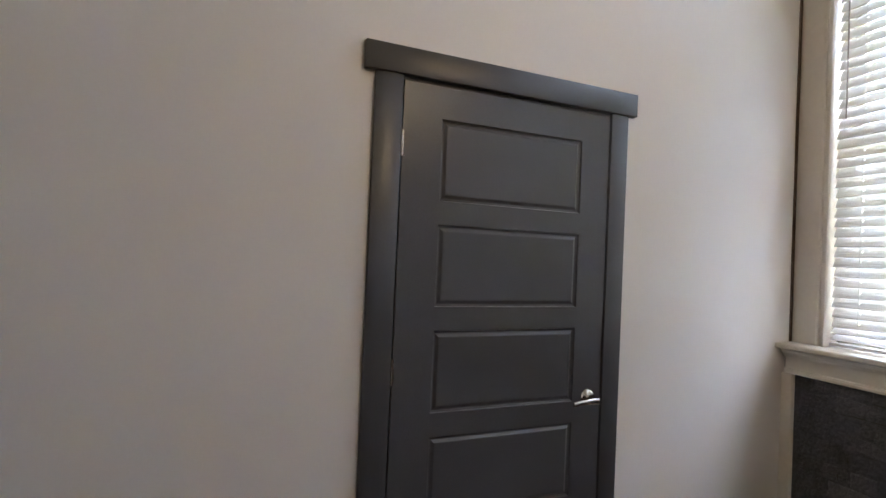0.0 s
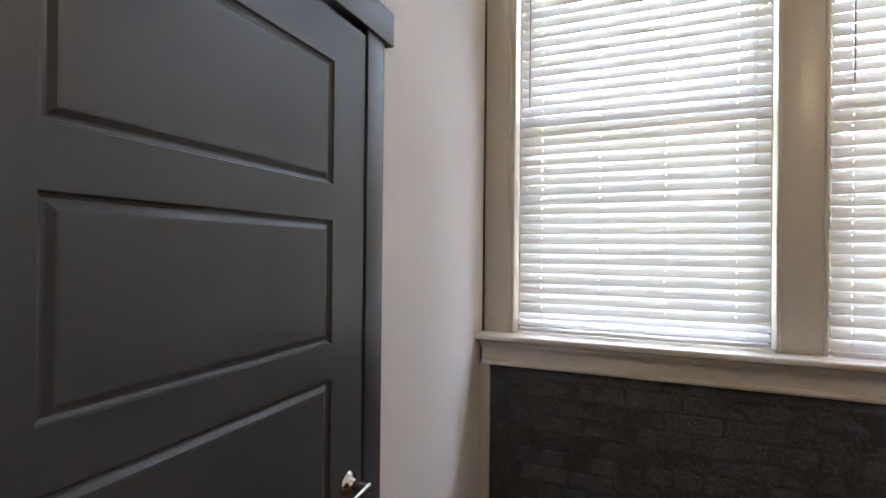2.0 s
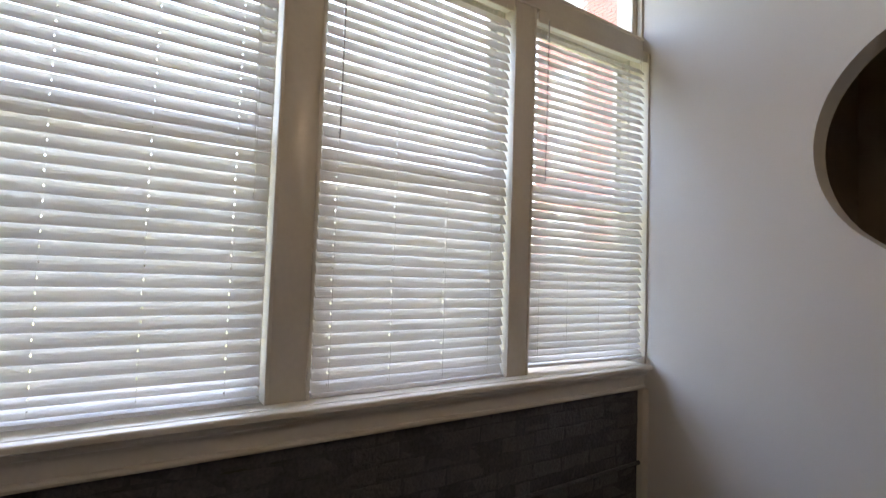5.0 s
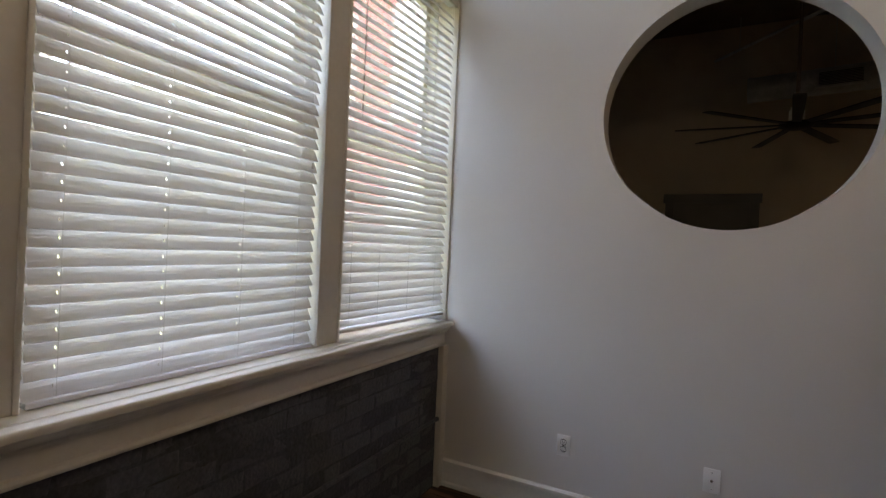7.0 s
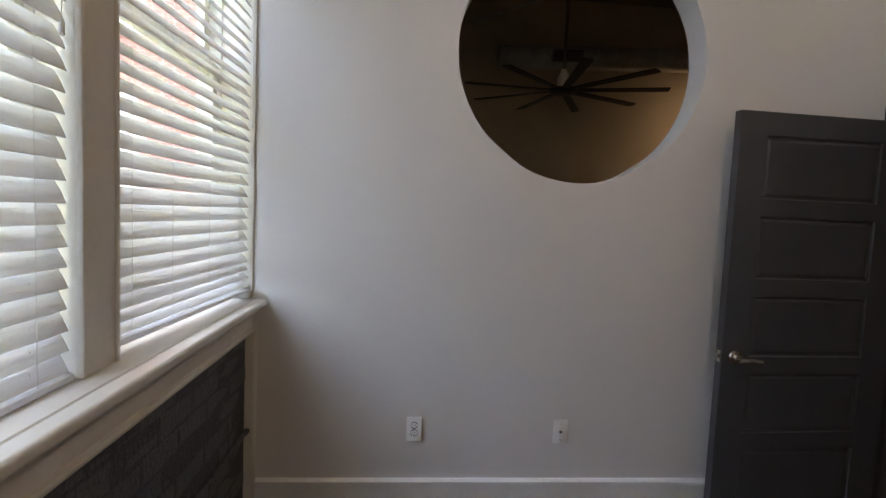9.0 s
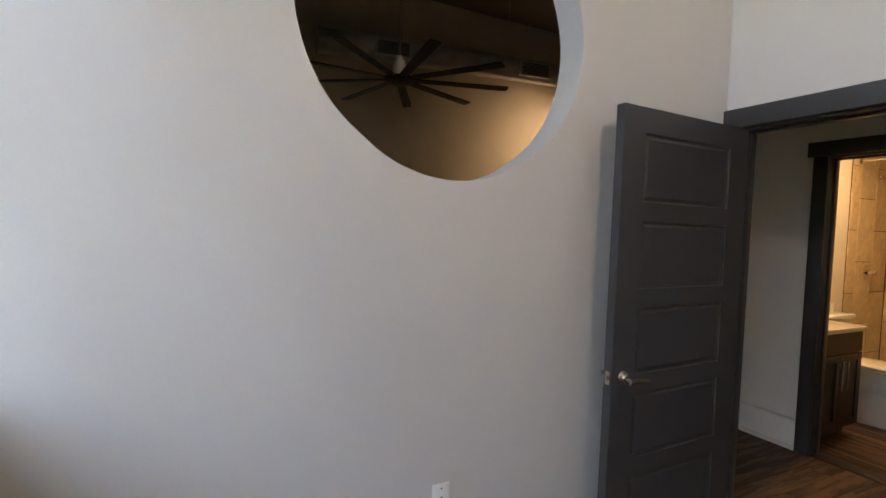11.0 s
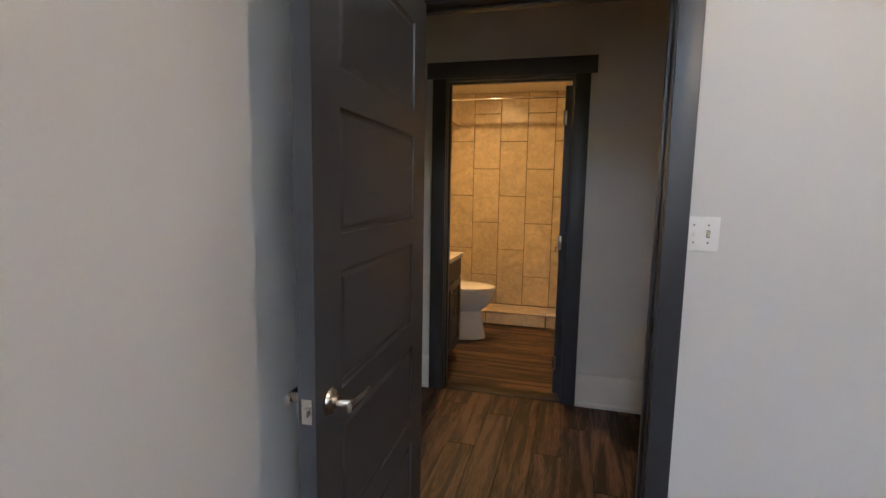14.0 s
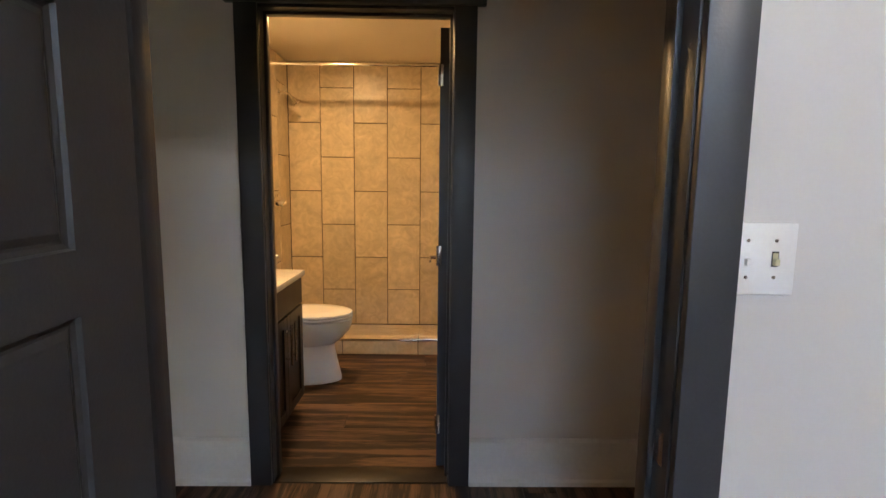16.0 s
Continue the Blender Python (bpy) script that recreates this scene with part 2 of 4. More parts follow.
COUNTER = mat("white_cultured_marble", (0.78, 0.74, 0.66), 0.14, coarse=(5, 0.04), fine=(40, 0.03), bump=0)
FLOOR_X = wood("brown_plank_lengthwise", (0.024, 0.0125, 0.0075), (0.150, 0.082, 0.048), "x", 0.48, 17.0)
FLOOR_Y = wood("brown_plank_crosswise", (0.024, 0.0125, 0.0075), (0.150, 0.082, 0.048), "y", 0.48, 17.0)
UNDER = mat("dark_subfloor", (0.03, 0.02, 0.014), 0.8, coarse=(5, 0.2), fine=(50, 0.2), bump=0.02)
DUCT = mat("galvanised_spiral_duct", (0.50, 0.50, 0.50), 0.36, 0.8, coarse=(6, 0.15), fine=(40, 0.1), bump=0.03)
SPUN = mat("spun_aluminium", (0.78, 0.77, 0.75), 0.42, 0.6, coarse=(8, 0.04), fine=(120, 0.05), bump=0.01)
BLACK = mat("matt_black_fan_blade", (0.012, 0.011, 0.011), 0.45, coarse=(5, 0.1), fine=(80, 0.1), bump=0.01)
RED_BRICK = mat("red_facade_brick", (0.40, 0.17, 0.14), 0.8, coarse=(3, 0.15), fine=(30, 0.2), bump=0.08, vary=0.2)
PALE_MORTAR = mat("pale_facade_mortar", (0.55, 0.50, 0.45), 0.9, coarse=(5, 0.1), fine=(50, 0.1), bump=0.05)
SIDING = mat("white_painted_siding", (0.76, 0.76, 0.74), 0.55, coarse=(2, 0.05), fine=(40, 0.04), bump=0.02)
GREYPANE = mat("dim_facade_pane", (0.60, 0.62, 0.63), 0.12, coarse=(2, 0.1), fine=(20, 0.05), bump=0)
BARK = mat("grey_bark", (0.30, 0.28, 0.26), 0.9, coarse=(8, 0.3), fine=(50, 0.3), bump=0.1, bump_scale=4)
LEAF = mat("pale_green_leaf", (0.10, 0.13, 0.05), 0.6, coarse=(6, 0.3), fine=(30, 0.2), bump=0.02, vary=0.2)
GROUND = mat("grass_ground", (0.08, 0.09, 0.045), 0.95, coarse=(0.5, 0.3), fine=(12, 0.3), bump=0.1)
ROOF = mat("grey_flat_roof", (0.12, 0.12, 0.12), 0.9, coarse=(2, 0.15), fine=(30, 0.15), bump=0.05)
ROOM_GLOW = glow("warm_pendant_diffuser", (1.0, 0.78, 0.52), ROOM_LAMP)
WARM_LAMP = glow("warm_lamp_diffuser", (1.0, 0.64, 0.30), BATH_LAMP)


# ---- plan (metres) ----
NORTH, SOUTH, EAST, WEST = 2.031, -1.62, 2.945, -0.25   # room faces of the bedroom walls
TOP = 4.6                                               # bedroom ceiling
HALL_W, HALL_N = -1.56, 0.40                            # hall's west and north faces
BATH_S, BATH_N, BATH_W, BATH_TOP = -2.37, -0.62, -4.0, 2.445
LOFT_S, LOFT_E, LOFT_W, LOFT_TOP = -6.0, 3.08, -6.0, 4.5

# bedroom walls
bm = bmesh.new()
add_box(bm, -1.6, 0.717, NORTH, NORTH + 0.12, 0, TOP)
add_box(bm, 0.717, 1.627, NORTH, NORTH + 0.12, 2.07, TOP)
# the wall bends back a little towards the windows
steps = [(1.627 + (2.968 - 1.627) * i / 24) for i in range(25)]
bend = lambda x: 0.085 * max(0.0, min(1.0, (x - 2.05) / 0.80)) ** 2 * (3 - 2 * max(0.0, min(1.0, (x - 2.05) / 0.80)))
low = [bm.verts.new((x, NORTH + bend(x), 0)) for x in steps] + [bm.verts.new((x, NORTH + 0.12 + bend(x), 0)) for x in reversed(steps)]
high = [bm.verts.new((v.co.x, v.co.y, TOP)) for v in low]
for k in range(len(low)):
    j = (k + 1) % len(low)
    bm.faces.new((low[k], low[j], high[j], high[k]))
bm.faces.new(low[::-1])
bm.faces.new(high)
structure("wall_north", bm, WALL, "smooth off-white painted plaster wall with a closed door", "wall", True)

bm = bmesh.new()
add_box(bm, 0.5, 1.9, 2.66, 2.70, 0, TOP)
add_box(bm, 0.46, 0.5, NORTH + 0.12, 2.70, 0, TOP)
add_box(bm, 1.9, 1.94, NORTH + 0.12, 2.70, 0, TOP)
structure("wall_closet", bm, WALL, "plain plaster closet wall behind the closed door", "wall")

# south wall with the round opening
CX, CZ, CR = 1.376, 2.306, 0.620
def round_hole(x0, x1, z0, z1, y0, y1, steps=120):
    bm = bmesh.new()
    half = 0.74
    loops = []
    for y in (y0, y1):
        inner, outer = [], []
        for k in range(steps):
            a = 2 * math.pi * k / steps
            c, s = math.cos(a), math.sin(a)
            # the hand-cut edge is a little flat low on either side
            r = CR * (1 - 0.012 * math.exp(-((math.degrees(a) - 308) / 9) ** 2) - 0.010 * math.exp(-((math.degrees(a) - 236) / 8) ** 2))
            inner.append(bm.verts.new((CX + r * c, y, CZ + r * s)))
            q = half / max(abs(c), abs(s))
            outer.append(bm.verts.new((CX + q * c, y, CZ + q * s)))
        loops.append((inner, outer))
    for k in range(steps):
        j = (k + 1) % steps
        for inner, outer in loops:
            bm.faces.new((inner[k], inner[j], outer[j], outer[k]))
        bm.faces.new((loops[0][0][k], loops[1][0][k], loops[1][0][j], loops[0][0][j]))
        bm.faces.new((loops[0][1][k], loops[1][1][k], loops[1][1][j], loops[0][1][j]))
    add_box(bm, x0, CX - half, y0, y1, z0, z1)
    add_box(bm, CX + half, x1, y0, y1, z0, z1)
    add_box(bm, CX - half, CX + half, y0, y1, z0, CZ - half)
    add_box(bm, CX - half, CX + half, y0, y1, CZ + half, z1)
    return bm
structure("wall_south", round_hole(WEST - 0.12, EAST + 0.255, 0, TOP, SOUTH - 0.155, SOUTH), WALL, "smooth off-white wall with a large round opening", "wall")

# west wall with the doorway to the hall, and the alcove north of it
DOOR_S, DOOR_N, DOOR_TOP = -1.525, -0.618, 2.058
bm = bmesh.new()
add_box(bm, WEST - 0.12, WEST, SOUTH, DOOR_S - 0.02, 0, TOP)
add_box(bm, WEST - 0.12, WEST, DOOR_N + 0.02, 0.52, 0, TOP)
add_box(bm, WEST - 0.12, WEST, DOOR_S - 0.02, DOOR_N + 0.02, DOOR_TOP + 0.02, TOP)
add_box(bm, -1.6, WEST - 0.12, HALL_N, 0.52, 0, TOP)
add_box(bm, -1.72, -1.6, HALL_N, NORTH + 0.12, 0, TOP)
structure("wall_west", bm, WALL, "smooth off-white wall with a doorway to the hall", "wall")

# hall's west wall with the bathroom doorway
BD_S, BD_N, BD_TOP = -1.745, -0.955, 2.062
bm = bmesh.new()
add_box(bm, HALL_W - 0.12, HALL_W, -2.49, BD_S - 0.02, 0, LOFT_TOP)
add_box(bm, HALL_W - 0.12, HALL_W, BD_N + 0.02, HALL_N, 0, LOFT_TOP)
add_box(bm, HALL_W - 0.12, HALL_W, BD_S - 0.02, BD_N + 0.02, BD_TOP + 0.02, LOFT_TOP)
structure("wall_hall", bm, WALL, "off-white hall wall with the bathroom doorway", "wall")

# bathroom walls
bm = bmesh.new()
add_box(bm, BATH_W - 0.14, HALL_W - 0.12, BATH_S - 0.12, BATH_S, 0, LOFT_TOP)
add_box(bm, BATH_W - 0.14, HALL_W - 0.12, BATH_N, BATH_N + 0.12, 0, LOFT_TOP)
add_box(bm, BATH_W - 0.14, BATH_W - 0.02, BATH_S, BATH_N, 0, LOFT_TOP)
structure("wall_bathroom", bm, WALL, "off-white bathroom walls round the shower", "wall")

# loft walls
LOFT_WALLS = (
    ("wall_loft_south", LOFT_W - 0.12, LOFT_E + 0.12, LOFT_S - 0.15, LOFT_S, 0, LOFT_TOP),
    ("wall_loft_west", LOFT_W - 0.12, LOFT_W, LOFT_S, -2.49, 0, LOFT_TOP),
    ("wall_loft_north", LOFT_W, BATH_W - 0.14, -2.61, -2.49, 0, LOFT_TOP),
    ("wall_loft_east_a", LOFT_E, LOFT_E + 0.12, LOFT_S, -4.2, 0, LOFT_TOP),
    ("wall_loft_east_b", LOFT_E, LOFT_E + 0.12, -2.9, SOUTH - 0.155, 0, LOFT_TOP),
    ("wall_loft_east_sill", LOFT_E, LOFT_E + 0.12, -4.2, -2.9, 0, 1.0),
    ("wall_loft_east_head", LOFT_E, LOFT_E + 0.12, -4.2, -2.9, 1.34, LOFT_TOP),
)
for nm, x0, x1, y0, y1, z0, z1 in LOFT_WALLS:
    structure(nm, box(x0, x1, y0, y1, z0, z1), LOFT, "tan painted wall of the dim loft room", "wall")

# ceilings
structure("ceiling", box(-1.72, EAST + 0.255, SOUTH, 2.70, TOP, TOP + 0.1), CEIL, "plain white bedroom ceiling", "ceiling")
structure("ceiling_hall", box(HALL_W, WEST - 0.12, SOUTH - 0.155, HALL_N, 2.75, 2.85), CEIL, "plain hall ceiling", "ceiling")
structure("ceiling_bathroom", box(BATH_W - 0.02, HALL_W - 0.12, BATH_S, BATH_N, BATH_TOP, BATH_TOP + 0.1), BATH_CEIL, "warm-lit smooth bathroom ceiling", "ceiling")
structure("ceiling_loft", box(LOFT_W - 0.12, LOFT_E + 0.12, LOFT_S - 0.15, SOUTH, LOFT_TOP, LOFT_TOP + 0.1), LOFT_CEIL, "dark brown painted loft ceiling", "ceiling")

# floor
floor = structure("floor", box(LOFT_W - 0.12, EAST + 0.255, LOFT_S - 0.15, 2.70, -0.2, -0.006), UNDER, "brown wood plank floor", "floor")

LIGHT_TOP = 3.80                                        # top of the transom lights
# east wall: painted brick below, frame above
bm = bmesh.new()
add_box(bm, EAST - 0.0005, EAST + 0.255, SOUTH, 2.3, 0, 1.03)
wall_east = structure("wall_east", bm, MORTAR, "charcoal painted old brick wall below the windows", "wall")
bm = bmesh.new()
add_box(bm, EAST + 0.0235, EAST + 0.255, 2.113, 2.3, 1.03, LIGHT_TOP)
structure("wall_east_side", bm, GAP, "dark bare wall edge beside the window casing", "wall")

structure("wall_east_upper", box(EAST + 0.02, EAST + 0.255, SOUTH, 2.3, LIGHT_TOP, TOP), WALL, "off-white plaster wall above the transom lights", "wall")

# ---- window trim ----
STOOL = 1.066
HEAD, HEAD_H = 3.15, 0.114
W_EDGES = [(1.938, 0.815), (0.612, -0.445), (-0.620, -1.590)]   # clear widths of the three windows
CASE = 2.985                                                  # front of casing and mullions

def upright(y0, y1, z0, z1, beads):
    """A flat cream post with a small bead along each side that meets a window."""
    bm = bmesh.new()
    add_box(bm, CASE, EAST + 0.24, y0, y1, z0, z1, 0.004)
    for y in beads:
        add_box(bm, CASE - 0.006, CASE + 0.01, y - 0.008, y + 0.008, z0, z1, 0.004)
    return bm

structure("trim_casing_left", upright(1.950, 2.112, STOOL, HEAD, [1.960, 1.985]), TRIM, "cream painted flat window casing with bead", "window trim", True)
structure("trim_mullion_a", upright(0.624, 0.803, STOOL, HEAD, [0.797, 0.630]), TRIM, "wide cream painted mullion post between windows", "window trim", True)
structure("trim_mullion_b", upright(-0.608, -0.457, STOOL, HEAD, [-0.463, -0.602]), TRIM, "cream painted mullion post between windows", "window trim", True)
structure("trim_casing_right", box(2.930, EAST + 0.24, -1.619, -1.606, STOOL, HEAD, 0.003), TRIM, "narrow cream painted window casing at the corner", "window trim", True)
for letter, y0, y1 in (("a", 1.950, 2.112), ("b", 0.64, 0.79), ("c", -0.595, -0.47), ("d", -1.619, -1.602)):
    structure("trim_transom_post_" + letter, box(CASE + 0.004, EAST + 0.24, y0, y1, HEAD + HEAD_H, LIGHT_TOP, 0.004), TRIM, "cream painted post between transom lights", "window trim", True)
prof = [(CASE - 0.008, HEAD), (CASE - 0.010, HEAD + 0.003), (CASE - 0.010, HEAD + HEAD_H - 0.016), (CASE - 0.018, HEAD + HEAD_H - 0.012), (CASE - 0.018, HEAD + HEAD_H), (EAST + 0.24, HEAD + HEAD_H), (EAST + 0.24, HEAD)]
structure("trim_head", moulding(prof, -1.602, 2.113, "y"), TRIM, "cream painted moulded head casing over the windows", "window trim")
# stool with a rounded nose and a moulding below
nose = [(2.858 + 0.012 * (1 - math.cos(a)), STOOL - 0.012 + 0.012 * math.sin(a)) for a in [math.pi / 2 * k / 5 for k in range(6)]]
prof = [(2.858, STOOL - 0.024)] + [(x, z) for x, z in nose] + [(2.905, STOOL), (2.909, STOOL - 0.004), (2.915, STOOL - 0.004), (2.919, STOOL), (EAST + 0.25, STOOL), (EAST + 0.25, STOOL - 0.035), (2.895, STOOL - 0.035), (2.890, STOOL - 0.029), (2.868, STOOL - 0.028)]
structure("trim_stool", moulding(prof, -1.585, 2.114, "y"), TRIM, "worn cream painted window stool with rounded nose", "window sill", True)
prof = [(2.884, STOOL - 0.035), (2.884, STOOL - 0.046), (2.892, STOOL - 0.048), (2.894, STOOL - 0.056), (2.906, STOOL - 0.064), (2.909, STOOL - 0.074), (2.922, STOOL - 0.076), (2.922, 0.934), (2.912, 0.930), (2.909, 0.920), (2.912, 0.910), (2.920, 0.906), (2.970, 0.906), (2.970, STOOL - 0.035)]
structure("trim_apron", moulding(prof, -1.59, 2.100, "y"), TRIM, "cream painted apron board with beaded lower edge", "window trim")
structure("trim_strip_right", box(2.905, 2.97, -1.619, -1.555, 0, 0.906, 0.003), TRIM, "cream vertical strip between brick and wall", "window trim", True)
structure("trim_strip_left", box(2.915, 2.97, 2.062, 2.116, 0, 0.906, 0.003), TRIM, "cream vertical strip between brick and wall", "window trim", True)

# ---- sash windows ----
def sash(y0, y1, z0, z1, x0, x1, stile=0.05, low=0.06, high=0.045):
    bm = bmesh.new()
    add_box(bm, x0, x1, y0, y0 + stile, z0, z1, 0.003)
    add_box(bm, x0, x1, y1 - stile, y1, z0, z1, 0.003)
    add_box(bm, x0, x1, y0 + stile, y1 - stile, z0, z0 + low, 0.003)
    add_box(bm, x0, x1, y0 + stile, y1 - stile, z1 - high, z1, 0.003)
    return bm

for i, ((a, b), meet) in enumerate(zip(W_EDGES, (2.150, 2.135, 2.110)), 1):
    win = tagged(empty("window_%d" % i), "tall cream double-hung sash window behind white blind", "window", "bedroom windows", "structure")
    win.location = (3.12, (a + b) / 2, STOOL)
    place = Matrix.Translation(-Vector(win.location))
    for name, bmx, m in (("lower_sash", sash(b, a, STOOL + 0.01, meet + 0.022, 3.095, 3.130), SASH), ("upper_sash", sash(b, a, meet - 0.022, HEAD, 3.135, 3.170), SASH),
                         ("pane", box(3.111, 3.115, b + 0.048, a - 0.048, STOOL + 0.06, meet - 0.02), GLASS), ("pane", box(3.151, 3.155, b + 0.048, a - 0.048, meet + 0.02, HEAD - 0.04), GLASS),
                         ("window_frame", add_box(box(3.08, 3.185, b - 0.013, b, STOOL, HEAD), 3.08, 3.185, a, a + 0.013, STOOL, HEAD), SASH)):
        bmesh.ops.transform(bmx, matrix=place, verts=bmx.verts)
        p = part(name, bmx, m, win)
        if name == "pane":
            p.visible_shadow = False
    tr = tagged(empty("window_%d" % (i + 3)), "small cream transom light above a window", "window", "transom lights", "structure")
    tr.location = (3.12, (a + b) / 2, HEAD + HEAD_H)
    place = Matrix.Translation(-Vector(tr.location))
    for name, bmx, m in (("window_frame", sash(b - 0.012, a + 0.012, HEAD + HEAD_H + 0.004, LIGHT_TOP, 3.03, 3.07, 0.045, 0.05, 0.05), TRIM), ("pane", box(3.048, 3.052, b + 0.03, a - 0.03, HEAD + HEAD_H + 0.05, LIGHT_TOP - 0.045), GLASS)):
        bmesh.ops.transform(bmx, matrix=place, verts=bmx.verts)
        p = part(name, bmx, m, tr)
        if name == "pane":
            p.visible_shadow = False


# Added opening, never in view, that brings daylight into the dim loft.
lw = tagged(empty("window_7"), "unseen low cream window added to light the loft", "window", "", "structure")
lw.location = (LOFT_E + 0.06, -3.55, 1.0)
part("window_frame", sash(-0.65, 0.65, 0.0, 0.34, -0.025, 0.025, 0.04, 0.04, 0.04), SASH, lw)
part("pane", box(-0.002, 0.002, -0.62, 0.62, 0.03, 0.31), GLASS, lw).visible_shadow = False


# ---- blinds ----
PITCH, DEPTH, TILT_DEG = 0.0502, 0.0600, 63.0

def slat_mesh(length, holes):
    """A thin crowned slat with a slot for each lift cord; the room edge hangs low."""
    bm = bmesh.new()
    marks = [-length / 2] + [v for h in holes for v in (h - 0.0021, h + 0.0021)] + [length / 2]
    cuts = (-DEPTH / 2, -0.020, -0.0055, 0.0055, 0.020, DEPTH / 2)
    crown = lambda x: 0.0022 * (1 - (2 * x / DEPTH) ** 2)
    for k, (u, v) in enumerate(zip(marks, marks[1:])):
        rows = [[(bm.verts.new((x, y, crown(x) + 0.0013)), bm.verts.new((x, y, crown(x) - 0.0013))) for x in cuts] for y in (u, v)]
        for c in range(5):
            if k % 2 and c == 2:
                continue
            (a, a2), (b, b2) = rows[0][c], rows[0][c + 1]
            (d, d2), (e, e2) = rows[1][c], rows[1][c + 1]
            bm.faces.new((a, b, e, d))
            bm.faces.new((a2, d2, e2, b2))
        for c in (0, 5):
            (a, a2), (d, d2) = rows[0][c], rows[1][c]
            bm.faces.new((a, d, d2, a2))
        if k in (0, len(marks) - 2):
            end = rows[0] if k == 0 else rows[1]
            for c in range(5):
                bm.faces.new((end[c][0], end[c][1], end[c + 1][1], end[c + 1][0]))
    bmesh.ops.transform(bm, matrix=pose(0, 0, 0, 0, -TILT_DEG, 0), verts=bm.verts)
    me = mesh_of("slat", bm, SLAT)
    me.shade_smooth()
    me.set_sharp_from_angle(angle=radians(40))
    return me

def blind(y0, y1, foot, wand_tip, cords, tassel, lift, shift=0.0, turn=0.0, flat=0.0):
    """A horizontal blind: headrail, valance, slats, bottom rail, ladder cords, wand and pull."""
    c, length, x = (y0 + y1) / 2, abs(y0 - y1) - 0.010, 3.020
    holes = sorted((f - 0.5) * length for f in cords)
    th = tagged(empty("window_blind"), "white faux-wood horizontal blind, lowered, slats tilted nearly shut", "blind", "window blinds")
    th.matrix_basis = pose(x + shift, c, foot, 0, 0, turn)
    top = HEAD - 0.01 - foot
    part("headrail", box(-0.028, 0.03, -length / 2, length / 2, top - 0.045, top, 0.002), SLAT, th)
    part("valance", box(-0.040, -0.031, -length / 2, length / 2, top - 0.064, top + 0.008, 0.003), TRIM, th)
    part("bottom_rail", box(-0.03, 0.03, -length / 2, length / 2, 0.0, 0.017, 0.004), SLAT, th, "", True)
    me = slat_mesh(length, holes)
    rng = random.Random(int(c * 1000))
    z, k = 0.045, 0
    while z < top - 0.10:
        s = new("slat", me)
        s.parent = th
        shut = flat
        if k < lift:
            shut = 36 - 13 * k                         # the lowest slats lie flatter on the rail
        s.matrix_basis = pose(rng.uniform(-0.0015, 0.0015), rng.uniform(-0.002, 0.002), z, rng.uniform(-0.25, 0.25), shut + rng.uniform(-2.0, 2.0), rng.uniform(-0.15, 0.15))
        z += PITCH if k >= lift else PITCH * 0.8
        k += 1
    for h in holes:
        for dx in (-0.019, 0.016):
            part("ladder_cord", tube([(dx, h, 0.01), (dx, h, top - 0.045)], 0.0006, 4), CORD, th)
    wy = length / 2 - 0.06
    part("tilt_wand", tube([(-0.058, wy, top - 0.05), (-0.056, wy, wand_tip - foot)], 0.0035, 8), WAND, th, "thin grey tilt wand", True)
    ty = -length / 2 + 0.065
    for k, dy in enumerate((0.0, 0.022)):
        part("pull_cord", tube([(-0.05, ty + dy, top - 0.05), (-0.05, ty + dy * 0.3, tassel - foot + 0.03 + 0.12 * k)], 0.0013, 5), CORD, th)
    pull = lathe([(0.002, 0.03), (0.005, 0.022), (0.0065, 0.004), (0.004, 0.0)], 10)
    part("tassel", pull, CORD, th, "small plastic cord pull", True).location = (-0.05, ty, tassel - foot)
    return th

blind(*W_EDGES[0], STOOL + 0.010, 2.214, (0.115, 0.375, 0.64, 0.895), 1.877, 2)
blind(*W_EDGES[1], STOOL + 0.004, 2.182, (0.10, 0.37, 0.65, 0.93), 1.85, 0)
blind(*W_EDGES[2], STOOL + 0.035, 2.157, (0.12, 0.42, 0.70, 0.93), 1.85, 3, -0.030, -3.0, 9.0)


# ---- doors ----
def panel_mesh(w, h, half):
    """A moulded panel: sunk edge, flat channel and raised field, on both faces."""
    bm = bmesh.new()
    for side in (-1, 1):
        loops = []
        for inset, depth in ((0, 0.0), (0.0025, 0.0065), (0.009, 0.009), (0.013, 0.0085), (0.023, 0.003), (0.027, 0.0025)):
            y = side * (half - depth)
            loops.append([bm.verts.new((sx * (w / 2 - inset), y, sz * (h / 2 - inset))) for sx, sz in ((-1, -1), (1, -1), (1, 1), (-1, 1))])
        for p, q in zip(loops, loops[1:]):
            for k in range(4):
                bm.faces.new((p[k], p[(k + 1) % 4], q[(k + 1) % 4], q[k]))
        bm.faces.new(loops[-1])
    return mesh_of("panel", bm, CHARCOAL)

